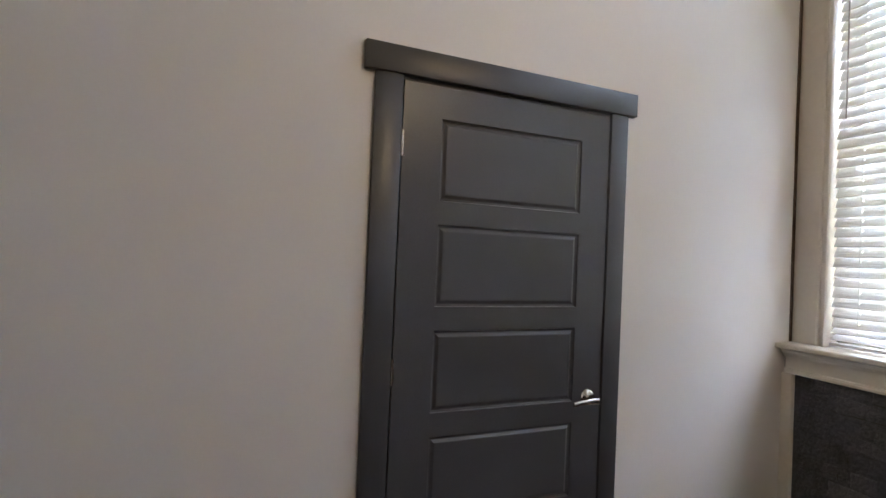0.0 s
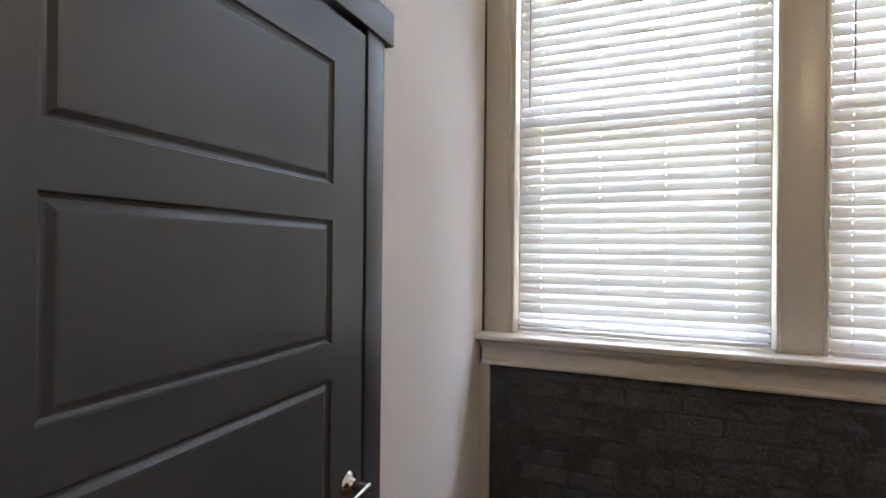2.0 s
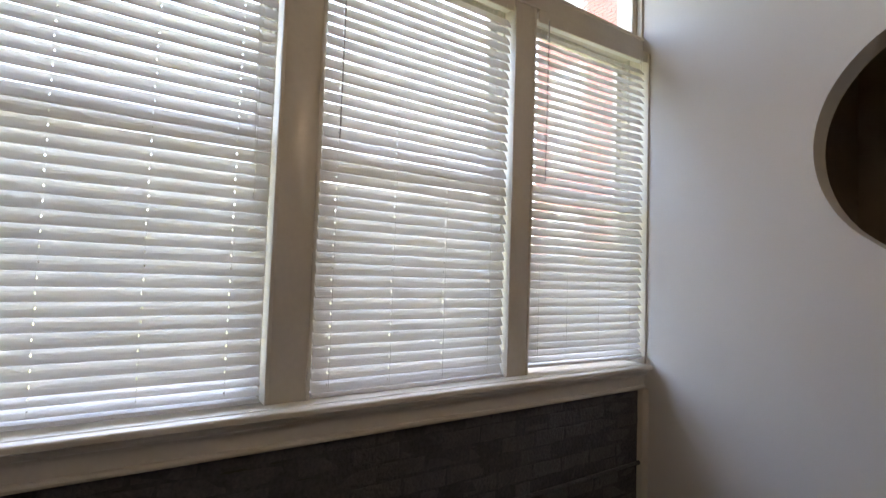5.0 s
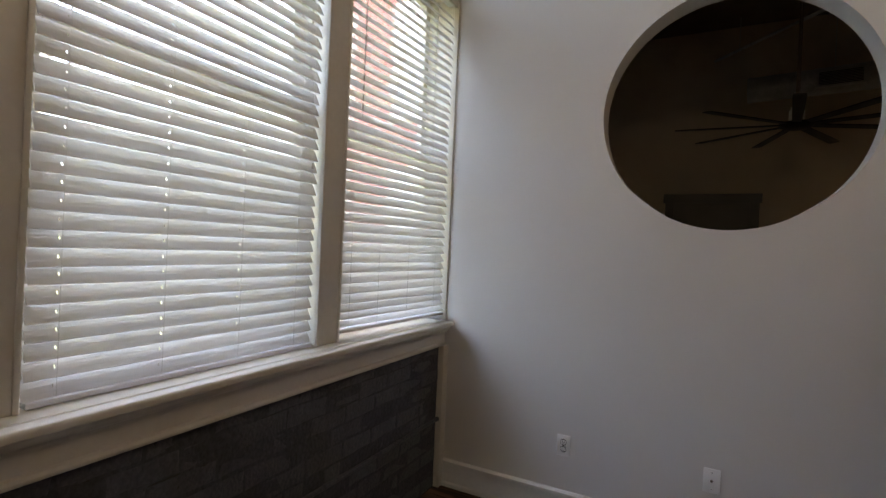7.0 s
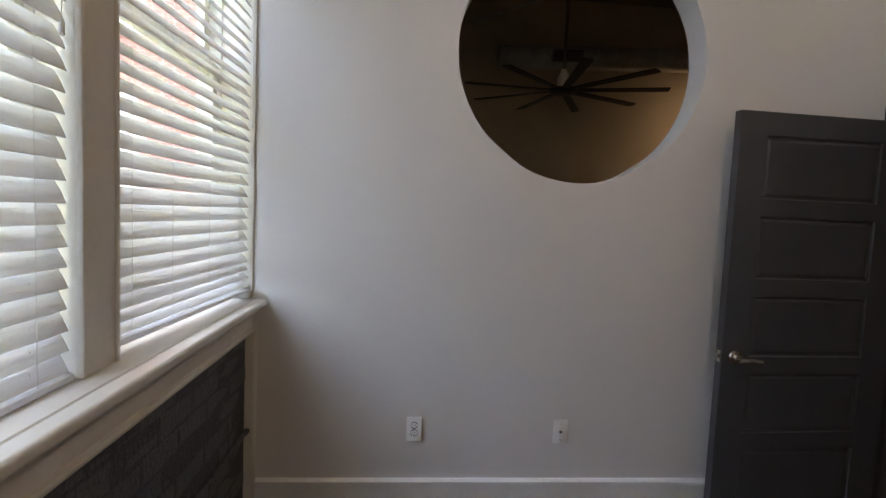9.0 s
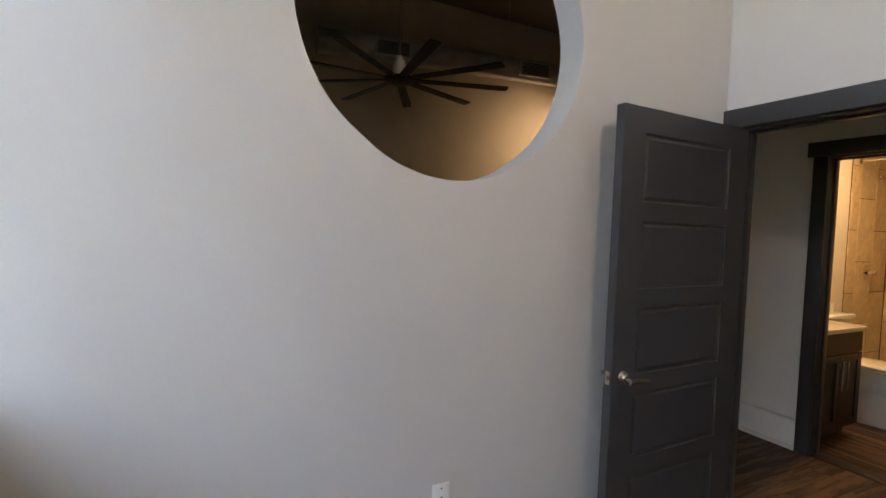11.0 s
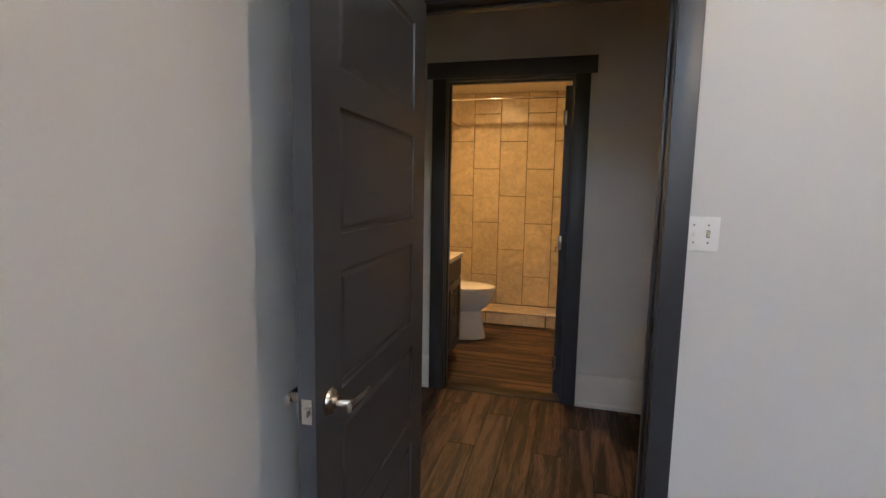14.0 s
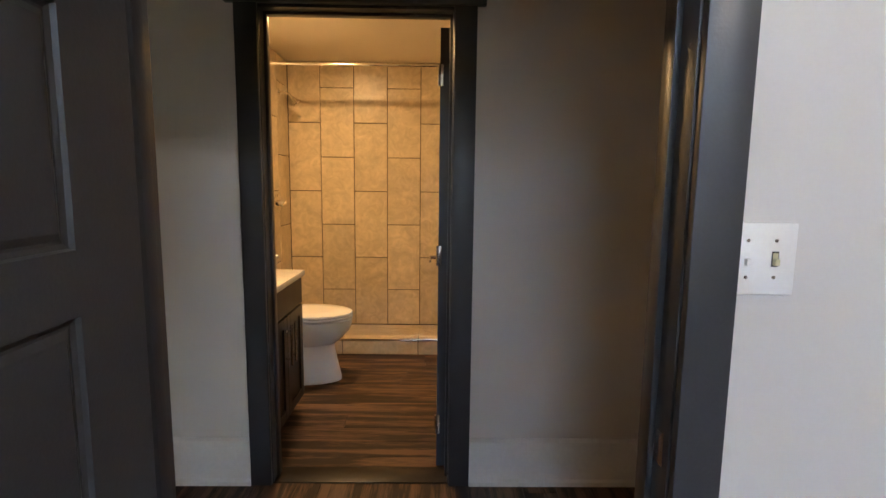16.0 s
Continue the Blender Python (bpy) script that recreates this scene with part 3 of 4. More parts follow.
def lever(parent, x, z, face, way):
    """A round rose with a flat, slightly bowed lever; face: which way it stands out in y, way: which way it points in x."""
    rose = part("handle_rose", lathe([(0.033, 0.0), (0.033, 0.004), (0.029, 0.010), (0.018, 0.015), (0.0125, 0.022), (0.011, 0.058), (0.010, 0.060)], 28), NICKEL, parent, "round satin nickel rose", True)
    rose.matrix_basis = pose(x, face * 0.0225, z, -90 if face > 0 else 90)
    bm = bmesh.new()
    rows = []
    for k in range(11):
        u = k / 10
        cx = way * (-0.014 + 0.120 * u)
        cz = -0.004 + 0.004 * math.sin(math.pi * u) - 0.006 * u
        hw, ht = 0.013 - 0.003 * u, 0.0065 - 0.0015 * u
        cy = face * (0.056 + 0.004 * math.sin(math.pi * u))
        rows.append([bm.verts.new((cx, cy + ht * math.cos(a), cz + hw * math.sin(a))) for a in [2 * math.pi * j / 18 for j in range(18)]])
    for p, q in zip(rows, rows[1:]):
        for j in range(18):
            bm.faces.new((p[j], p[(j + 1) % 18], q[(j + 1) % 18], q[j]))
    bm.faces.new(rows[0])
    bm.faces.new(rows[-1])
    ob = part("lever_handle", bm, NICKEL, parent, "satin nickel lever", True)
    ob.location = (x, face * 0.0225, z)

def hinge(parent, x, y, z, leaf):
    bm = bmesh.new()
    for k in range(5):
        tube([(0, 0, -0.046 + 0.0185 * k), (0, 0, -0.046 + 0.0185 * k + 0.0175)], 0.0062, 10, bm)
    add_box(bm, leaf[0], leaf[1], leaf[2], leaf[3], -0.046, 0.046, 0.001)
    part("hinge", bm, NICKEL, parent, "satin nickel butt hinge", True).location = (x, y, z)

def panel_door(label, w, height, latch_z, hinge_face):
    """A five-panel moulded door. Its hinge edge is at x = 0, it runs towards +x; y = 0 is its middle plane."""
    th = tagged(empty("panel_door"), label, "door", "charcoal five-panel doors")
    left, right, half = 0.147, w - 0.138, 0.0215
    tops = [1.940 - 0.3825 * k for k in range(5)]
    bm = bmesh.new()
    add_box(bm, 0, left, -half, half, 0.008, height)
    add_box(bm, right, w, -half, half, 0.008, height)
    edges = [height] + [v for t in tops for v in (t, t - 0.297)] + [0.008]
    for hi, lo in zip(edges[::2], edges[1::2]):
        add_box(bm, left, right, -half, half, lo, hi)
    part("door_slab", bm, CHARCOAL, th)
    me = panel_mesh(right - left, 0.297, half)
    for t in tops:
        p = new("panel", me)
        p.parent = th
        p.location = ((left + right) / 2, 0, t - 0.1485)
    for face in (-1, 1):
        lever(th, w - 0.066, latch_z, face, -1)
    part("latch_plate", box(w - 0.0005, w + 0.0012, -0.0125, 0.0125, latch_z - 0.029, latch_z + 0.029, 0.0004), NICKEL, th, "worn metal latch plate")
    part("latch_bolt", box(w, w + 0.010, -0.006, 0.006, latch_z - 0.009, latch_z + 0.009, 0.002), NICKEL, th)
    for z in (1.835, 1.035, 0.22):
        hinge(th, -0.002, hinge_face * 0.026, z, (-0.001, 0.0015, -0.02 if hinge_face > 0 else 0.0, 0.0 if hinge_face > 0 else 0.02))
    return th

closet = panel_door("closed charcoal five-panel closet door with lever handle", 0.9045, 2.058, 0.893, -1)
closet.matrix_basis = pose(0.7200, NORTH + 0.0075, 0.0)

# open bedroom door, swung back beside the south wall
bedroom = panel_door("open charcoal five-panel door standing near the wall", 0.906, 2.050, 0.876, -1)
bedroom.matrix_basis = pose(WEST + 0.020, DOOR_S + 0.0235, 0.0, 0, 0, 2.5)

# bathroom door, open inwards, seen on edge
bathroom = panel_door("charcoal bathroom door standing open, seen edge-on", 0.760, 2.035, 0.93, 1)
bathroom.matrix_basis = pose(HALL_W - 0.135, BD_N - 0.030, 0.0, 0, 0, 178.6)


def casing(name, label, along, at, out, a, b, top, left_w, right_w, over, header=0.096, left_over=None, jamb=0.12, stop=0.05, thick=0.02):
    """Flat casing with an overhanging header, jamb lining and stop round an opening from a to b; out: +1 or -1, the side it stands on."""
    bm = bmesh.new()
    lo = over if left_over is None else left_over
    def bar(u0, u1, d0, d1, z0, z1, bev=0.0025):
        d0, d1 = at + out * d0, at + out * d1
        if along == "x":
            add_box(bm, u0, u1, min(d0, d1), max(d0, d1), z0, z1, bev)
        else:
            add_box(bm, min(d0, d1), max(d0, d1), u0, u1, z0, z1, bev)
    bar(a - left_w, a - 0.004, 0.0, thick, 0, top + 0.012)
    bar(b + 0.004, b + right_w, 0.0, thick, 0, top + 0.012)
    bar(a - left_w - lo, b + right_w + over, 0.0, thick + 0.008, top + 0.012, top + 0.012 + header)
    bar(a - 0.019, a, -jamb, 0.001, 0, top, 0.0015)
    bar(b, b + 0.019, -jamb, 0.001, 0, top, 0.0015)
    bar(a - 0.019, b + 0.019, -jamb, 0.001, top, top + 0.019, 0.0015)
    if stop:
        bar(a, a + 0.012, -stop - 0.035, -stop, 0, top - 0.012, 0.001)
        bar(b - 0.012, b, -stop - 0.035, -stop, 0, top - 0.012, 0.001)
        bar(a, b, -stop - 0.035, -stop, top - 0.012, top, 0.001)
    return structure(name, bm, CHARCOAL_CASE, label, "door frame", True)

casing("door_1", "charcoal painted casing with an overhanging header", "x", NORTH, -1, 0.7175, 1.6260, 2.063, 0.103, 0.092, 0.040, 0.096)
casing("door_2", "charcoal painted doorway casing between bedroom and hall", "y", WEST, 1, DOOR_S, DOOR_N, DOOR_TOP, 0.093, 0.084, 0.038, 0.098, 0.0)
casing("door_3", "dark charcoal casing of the bathroom doorway", "y", HALL_W, 1, BD_S, BD_N, BD_TOP, 0.096, 0.096, 0.036, 0.100)
for nm, y in (("strike_plate", DOOR_N - 0.0008),):
    tagged(part(nm, box(WEST - 0.045, WEST - 0.015, y - 0.0012, y + 0.0008, 0.862, 0.922, 0.0004), NICKEL), "worn brass strike plate in the door jamb", "strike plate")


# ---- baseboards ----
def base_profile(out, face, height):
    return [(face, 0), (face + out * 0.024, 0), (face + out * 0.024, 0.02), (face + out * 0.016, 0.032), (face + out * 0.016, height - 0.035), (face + out * 0.027, height - 0.03),
            (face + out * 0.027, height - 0.008), (face + out * 0.012, height), (face, height)]
structure("baseboard_south", moulding(base_profile(1, SOUTH, 0.172), WEST + 0.03, 2.904, "x"), WHITE_TRIM, "tall white baseboard with a moulded cap", "baseboard")
for nm, a, b in (("baseboard_hall_a", -2.49, BD_S - 0.097), ("baseboard_hall_b", BD_N + 0.097, HALL_N)):
    structure(nm, moulding(base_profile(1, HALL_W, 0.222), a, b, "y"), WHITE_TRIM, "tall white hall baseboard with a cap line", "baseboard")


# ---- plates and small fixtures ----
def screw(parent, y, z):
    part("screw", tube([(0.006, y, z), (0.0088, y, z)], 0.003, 8), NICKEL, parent)

def plate(name, label, category, w, h, m):
    """An empty that carries a rounded plate; the plate stands out along +x."""
    th = tagged(empty(name), label, category)
    part("cover_plate", box(0.0005, 0.0075, -w / 2, w / 2, -h / 2, h / 2, 0.0025), PLASTIC, th, "", True)
    th.matrix_basis = m
    return th

sock = plate("wall_outlet", "white duplex outlet with plate on the wall", "outlet", 0.076, 0.122, pose(2.135, SOUTH, 0.428, 0, 0, 90))
for dz in (-0.0195, 0.0195):
    # Dark disc behind each receptacle stands for the shade in its groove.
    part("receptacle_gap_shade", tube([(0.006, 0, dz), (0.0079, 0, dz)], 0.0182, 20), HOLLOW_SHADE, sock)
    bm = lathe([(0.0168, 0.0), (0.0168, 0.0085), (0.0158, 0.0098)], 20, 1.0, 0.84)
    f = part("receptacle", bm, PLASTIC, sock, "", True)
    f.matrix_basis = pose(0.0, 0, dz, 90, 0, 90)
    for dy, hh in ((-0.0062, 0.0045), (0.0062, 0.0037)):
        part("slot", box(0.009, 0.0104, dy - 0.0011, dy + 0.0011, dz + 0.002 - hh, dz + 0.002 + hh), HOLLOW_SHADE, sock)
    part("ground_hole", tube([(0.009, 0, dz - 0.0085), (0.0104, 0, dz - 0.0085)], 0.0024, 8), HOLLOW_SHADE, sock)
part("screw", tube([(0.006, 0, 0), (0.009, 0, 0)], 0.003, 8), NICKEL, sock)

coax = plate("cable_plate", "white cable jack plate on the wall", "wall plate", 0.076, 0.122, pose(1.386, SOUTH, 0.420, 0, 0, 90))
part("cable_jack", tube([(0.005, 0, 0), (0.008, 0, 0), (0.008, 0, 0), (0.017, 0, 0)], 0.005, 10, None, [0.007, 0.007, 0.0045, 0.0045]), NICKEL, coax, "threaded metal jack")
for dz in (-0.042, 0.042):
    screw(coax, 0, dz)

switch = plate("light_switch", "white double switch plate beside the doorway", "light switch", 0.116, 0.118, pose(WEST, -0.493, 1.236))
for dy, m in ((-0.023, WHITE_TRIM), (0.023, IVORY)):
    part("toggle_well", box(0.0065, 0.0085, dy - 0.0055, dy + 0.0055, -0.0125, 0.0125), HOLLOW_SHADE if m is IVORY else PLASTIC, switch)
    part("toggle", add_box(box(0.006, 0.016, dy - 0.004, dy + 0.004, -0.010, 0.001, 0.0015), 0.006, 0.009, dy - 0.0042, dy + 0.0042, -0.002, 0.010), m, switch, "yellowed ivory toggle" if m is IVORY else "")
    for dz in (-0.03, 0.03):
        part("screw", tube([(0.006, dy, dz), (0.0085, dy, dz)], 0.003, 8), NICKEL, switch)

therm = plate("thermostat", "white wall thermostat with a dark display", "thermostat", 0.125, 0.095, pose(HALL_W, -2.355, 1.510))
part("housing", box(0.005, 0.025, -0.058, 0.058, -0.043, 0.043, 0.006), PLASTIC, therm, "", True)
part("display", box(0.0245, 0.0262, -0.05, 0.022, -0.035, 0.035, 0.0005), SCREEN, therm, "dark glass display")
plate("hall_outlet", "white outlet plate low on the hall wall", "outlet", 0.072, 0.117, pose(HALL_W, -2.325, 0.46))

# pendant lamp in the middle of the bedroom, above the walk
pend = tagged(empty("pendant_lamp"), "small warm glowing pendant lamp on a thin rod", "pendant lamp")
pend.location = (1.23, 0.12, 2.70)
part("rod", tube([(0, 0, 0.10), (0, 0, TOP - 2.70 - 0.02)], 0.006, 10), NICKEL, pend, "", True)
part("canopy", lathe([(0.06, TOP - 2.70), (0.06, TOP - 2.712), (0.02, TOP - 2.735)], 24), NICKEL, pend, "", True)
part("lamp_cap", lathe([(0.012, 0.115), (0.03, 0.105), (0.045, 0.065), (0.045, 0.055)], 24), NICKEL, pend, "", True)
part("diffuser", lathe([(0.042, 0.054), (0.065, 0.035), (0.075, 0.0), (0.065, -0.035), (0.04, -0.06), (0.008, -0.07)], 24), ROOM_GLOW, pend, "glowing frosted globe", True)

# surface conduit and box on the painted brick
cond = tagged(empty("conduit"), "charcoal painted conduit running along the brick wall", "conduit")
cond.location = (EAST - 0.012, 0, 0.432)
part("pipe", tube([(0, 0.12, -0.012), (0, -0.02, 0.002), (0, -0.8, 0.0), (0, -1.566, 0.006)], 0.011, 10), BRICK, cond, "", True)
part("elbow", tube([(0, -1.53, 0.005), (-0.004, -1.572, 0.006)], 0.014, 10), BRICK, cond, "", True)
for y in (-0.5, -1.1):
    part("strap", tube([(0, y - 0.008, 0.001), (0, y + 0.008, 0.001)], 0.0135, 10), BRICK, cond, "", True)
jb = tagged(empty("surface_outlet"), "white surface outlet box on the brick wall", "outlet")
jb.location = (EAST, 0.165, 0.375)
part("outlet_box", box(-0.045, 0.004, -0.037, 0.037, -0.058, 0.058, 0.004), PLASTIC, jb, "", True)
part("cover_plate", box(-0.051, -0.0452, -0.040, 0.040, -0.063, 0.063, 0.0025), PLASTIC, jb, "", True)
for dz in (-0.0195, 0.0195):
    part("slot", box(-0.0522, -0.0508, -0.008, 0.008, dz - 0.006, dz + 0.006), HOLLOW_SHADE, jb)


# ---- bathroom ----
CACHE = {}
def tile(parent, w, h, m):
    key = (round(w, 3), round(h, 3))
    if key not in CACHE:
        bm = bmesh.new()
        a, b, d, e = w / 2, h / 2, 0.009, 0.0025
        back = [bm.verts.new((0, sy * a, sz * b)) for sy, sz in ((-1, -1), (1, -1), (1, 1), (-1, 1))]
        mid = [bm.verts.new((d - e, sy * a, sz * b)) for sy, sz in ((-1, -1), (1, -1), (1, 1), (-1, 1))]
        face = [bm.verts.new((d, sy * (a - e), sz * (b - e))) for sy, sz in ((-1, -1), (1, -1), (1, 1), (-1, 1))]
        for p, q in ((back, mid), (mid, face)):
            for k in range(4):
                bm.faces.new((p[k], p[(k + 1) % 4], q[(k + 1) % 4], q[k]))
        bm.faces.new(face)
        CACHE[key] = mesh_of("tile", bm, TILE)
    ob = new("tile", CACHE[key])
    ob.parent = parent
    ob.matrix_basis = m
    return ob

back = structure("wall_shower_back", box(BATH_W - 0.02, BATH_W - 0.006, BATH_S, BATH_N, 0.05, BATH_TOP), GROUT, "beige stone tiles in a vertical running bond", "tiled wall")
side = structure("wall_shower_side", box(BATH_W, -3.24, BATH_S - 0.001, BATH_S + 0.006, 0.0, BATH_TOP), GROUT, "beige stone tiled side wall of the shower", "tiled wall")
TW, TH, G = 0.301, 0.610, 0.0065
def column(parent, u0, u1, odd, put):
    """Fills one upright strip of wall with tiles between floor and ceiling."""
    z = 0.085 if odd else 0.085 - TH / 2
    while z < BATH_TOP:
        lo, hi = max(z, 0.055), min(z + TH, BATH_TOP)
        if lo > 0.08 and lo < 0.09:
            lo = 0.055
        if hi - lo > 0.06:
            put((u0 + u1) / 2, (lo + hi) / 2, u1 - u0 - G, hi - lo - G)
        z += TH
y, k = -2.067 - TW, 0
while y < BATH_N - 0.01:
    lo, hi = max(y, BATH_S + 0.016), min(y + TW, BATH_N)
    column(back, lo, hi, k % 2 == 0, lambda u, v, w, h: tile(back, w, h, pose(BATH_W - 0.006, u, v)))
    y += TW
    k += 1
x, k = BATH_W + 0.004, 0
while x < -3.25:
    hi = min(x + TW, -3.24)
    column(side, x, hi, k % 2 == 1, lambda u, v, w, h: tile(side, w, h, pose(u, BATH_S + 0.006, v, 0, 0, 90)))
    x += TW
    k += 1

# shower floor of small round pieces
sf = structure("floor_shower", box(BATH_W - 0.005, -3.40, BATH_S + 0.015, BATH_N, -0.004, 0.048), GROUT, "small beige penny-tile shower floor", "shower floor")
verts, faces = [], []
px = 0.029
row = 0
yx = BATH_W + 0.02
while yx < -3.42:
    yy = BATH_S + 0.035 + (px / 2 if row % 2 else 0)
    while yy < BATH_N - 0.02:
        s = len(verts)
        for rr, zz in ((0.0125, 0.048), (0.0125, 0.0505), (0.0108, 0.052)):
            verts += [(yx + rr * math.cos(math.pi / 4 * j), yy + rr * math.sin(math.pi / 4 * j), zz) for j in range(8)]
        for t in (0, 8):
            faces += [(s + t + j, s + t + (j + 1) % 8, s + t + 8 + (j + 1) % 8, s + t + 8 + j) for j in range(8)]
        faces.append(tuple(range(s + 16, s + 24)))
        yy += px
    yx += px * 0.866
    row += 1
me = bpy.data.meshes.new("penny_tiles")
me.from_pydata(verts, [], faces)
me.materials.append(MOSAIC)
pt = tagged(new("penny_tiles", me), "", "", "", "stuff")
pt.parent = sf

# curb faced with cut tiles and a metal edge strip
curb = tagged(empty("shower_curb"), "low beige tiled shower curb with metal edge", "shower curb")
part("curb_core", box(-3.405, -3.302, BATH_S + 0.02, BATH_N, 0, 0.122), GROUT, curb)
y = -1.76 - 0.607
while y < BATH_N:
    lo, hi = max(y, BATH_S + 0.02), min(y + 0.607, BATH_N)
    if hi - lo > 0.02:
        tile(curb, hi - lo - G, 0.115, pose(-3.302, (lo + hi) / 2, 0.063))
        tile(curb, hi - lo - G, 0.098, pose(-3.352, (lo + hi) / 2, 0.122, 0, -90, 0))
    y += 0.607
part("edge_strip", box(-3.305, -3.290, BATH_S + 0.02, BATH_N, 0.1215, 0.1315, 0.001), CHROME, curb, "bright metal edge strip")

rod = tagged(empty("curtain_rod"), "polished chrome shower curtain rod between walls", "curtain rod")
part("bar", tube([(-3.34, BATH_S + 0.016, 2.265), (-3.34, BATH_N, 2.265)], 0.0125, 16), CHROME, rod, "", True)
for y in (BATH_S + 0.016, BATH_N - 0.012):
    part("flange", tube([(-3.34, y, 2.265), (-3.34, y + 0.012, 2.265)], 0.032, 20), CHROME, rod, "", True)

sh = tagged(empty("wall_shower"), "chrome shower head on a bent arm", "shower head")
sh.location = (-3.74, BATH_S + 0.016, 2.13)
part("flange", tube([(0, 0, 0), (0, 0.006, 0)], 0.03, 20), CHROME, sh, "", True)
part("arm", tube([(0, 0, 0), (0, 0.04, 0.004), (0, 0.08, -0.01), (0, 0.115, -0.045)], 0.0085, 10), CHROME, sh, "", True)
hd = part("head", lathe([(0.012, 0.0), (0.014, 0.012), (0.018, 0.02), (0.036, 0.055), (0.038, 0.07), (0.034, 0.074)], 24), CHROME, sh, "", True)
hd.matrix_basis = pose(0, 0.112, -0.042, -140)
va = tagged(empty("shower_valve"), "chrome shower valve with lever on the tiles", "shower valve")
va.location = (-3.62, BATH_S + 0.016, 1.20)
part("escutcheon", tube([(0, 0, 0), (0, 0.008, 0), (0, 0.012, 0)], 0.08, 28, None, [0.082, 0.082, 0.07]), CHROME, va, "", True)
part("valve_body", tube([(0, 0.01, 0), (0, 0.05, 0), (0, 0.075, 0)], 0.026, 20, None, [0.027, 0.024, 0.022]), CHROME, va, "", True)
part("valve_lever", tube([(0, 0.062, 0), (0.06, 0.07, -0.015), (0.09, 0.072, -0.02)], 0.009, 10, None, [0.012, 0.009, 0.006]), CHROME, va, "", True)

# toilet
def egg(cy, back_r, front_r, width, z, n=36):
    """A closed oval that is longer towards +y."""
    return [(width * math.cos(a), cy + (front_r if math.sin(a) > 0 else back_r) * math.sin(a), z) for a in [2 * math.pi * k / n for k in range(n)]]
def loft(rings):
    bm = bmesh.new()
    made = [[bm.verts.new(p) for p in r] for r in rings]
    for a, b in zip(made, made[1:]):
        for k in range(len(a)):
            bm.faces.new((a[k], a[(k + 1) % len(a)], b[(k + 1) % len(a)], b[k]))
    bm.faces.new(made[0][::-1])
    bm.faces.new(made[-1])
    return bm
wc = tagged(empty("toilet"), "white ceramic toilet with closed lid", "toilet")
wc.location = (-2.80, BATH_S, 0)
wc.scale = (1.0, 1.0, 1.11)
part("bowl", loft([egg(0.42, 0.24, 0.278, 0.132, 0), egg(0.42, 0.24, 0.280, 0.134, 0.015), egg(0.42, 0.23, 0.268, 0.126, 0.06), egg(0.41, 0.22, 0.258, 0.116, 0.14), egg(0.41, 0.21, 0.245, 0.110, 0.20), egg(0.41, 0.21, 0.243, 0.112, 0.235),
                   egg(0.44, 0.22, 0.262, 0.140, 0.27), egg(0.47, 0.24, 0.285, 0.170, 0.32), egg(0.48, 0.25, 0.295, 0.184, 0.37), egg(0.48, 0.25, 0.295, 0.186, 0.395), egg(0.48, 0.24, 0.285, 0.178, 0.402)]), CERAMIC, wc, "", True)
part("seat", loft([egg(0.48, 0.245, 0.292, 0.182, 0.404), egg(0.48, 0.25, 0.300, 0.190, 0.408), egg(0.48, 0.25, 0.300, 0.190, 0.418), egg(0.48, 0.247, 0.296, 0.186, 0.422)]), CERAMIC, wc, "", True)
part("lid", loft([egg(0.48, 0.245, 0.292, 0.184, 0.4245), egg(0.48, 0.25, 0.300, 0.190, 0.428), egg(0.48, 0.25, 0.298, 0.189, 0.438), egg(0.48, 0.23, 0.275, 0.170, 0.446), egg(0.48, 0.13, 0.16, 0.10, 0.450)]), CERAMIC, wc, "", True)
tank = bmesh.new()
add_box(tank, -0.22, 0.22, 0.012, 0.20, 0.37, 0.735, 0.022)
part("tank", tank, CERAMIC, wc, "", True)
part("tank_lid", box(-0.23, 0.23, 0.008, 0.21, 0.7355, 0.768, 0.010), CERAMIC, wc, "", True)
part("flush_lever", tube([(0.16, 0.20, 0.68), (0.16, 0.222, 0.68), (0.09, 0.226, 0.672)], 0.006, 8), CHROME, wc, "", True)
roll = tagged(empty("paper_roll"), "white paper roll standing on the tank lid", "paper roll")
roll.location = (-2.74, BATH_S + 0.11, 0.8528)
part("roll", tube([(0, 0, 0), (0, 0, 0.05), (0, 0, 0.095)], 0.05, 24), CORD, roll, "", True)

# vanity
vx0, vx1, vf = -2.322, -1.715, -1.825
van = tagged(empty("vanity_cabinet"), "espresso wooden bathroom vanity with two doors", "vanity")
van.location = ((vx0 + vx1) / 2, BATH_S, 0)
vm = Matrix.Translation(-Vector(van.location))
def vpart(name, bm, m, parent=van, label="", smooth=False):
    bmesh.ops.transform(bm, matrix=vm, verts=bm.verts)
    return part(name, bm, m, parent, label, smooth)
vpart("body", box(vx0, vx1, BATH_S + 0.004, vf, 0.09, 0.822, 0.002), ESPRESSO)
vpart("toe_kick", box(vx0 + 0.01, vx1 - 0.01, BATH_S + 0.004, vf - 0.07, 0.0, 0.0895), ESPRESSO)
vpart("drawer_front", box(vx0 + 0.006, vx1 - 0.006, vf + 0.001, vf + 0.019, 0.665, 0.812, 0.002), ESPRESSO)
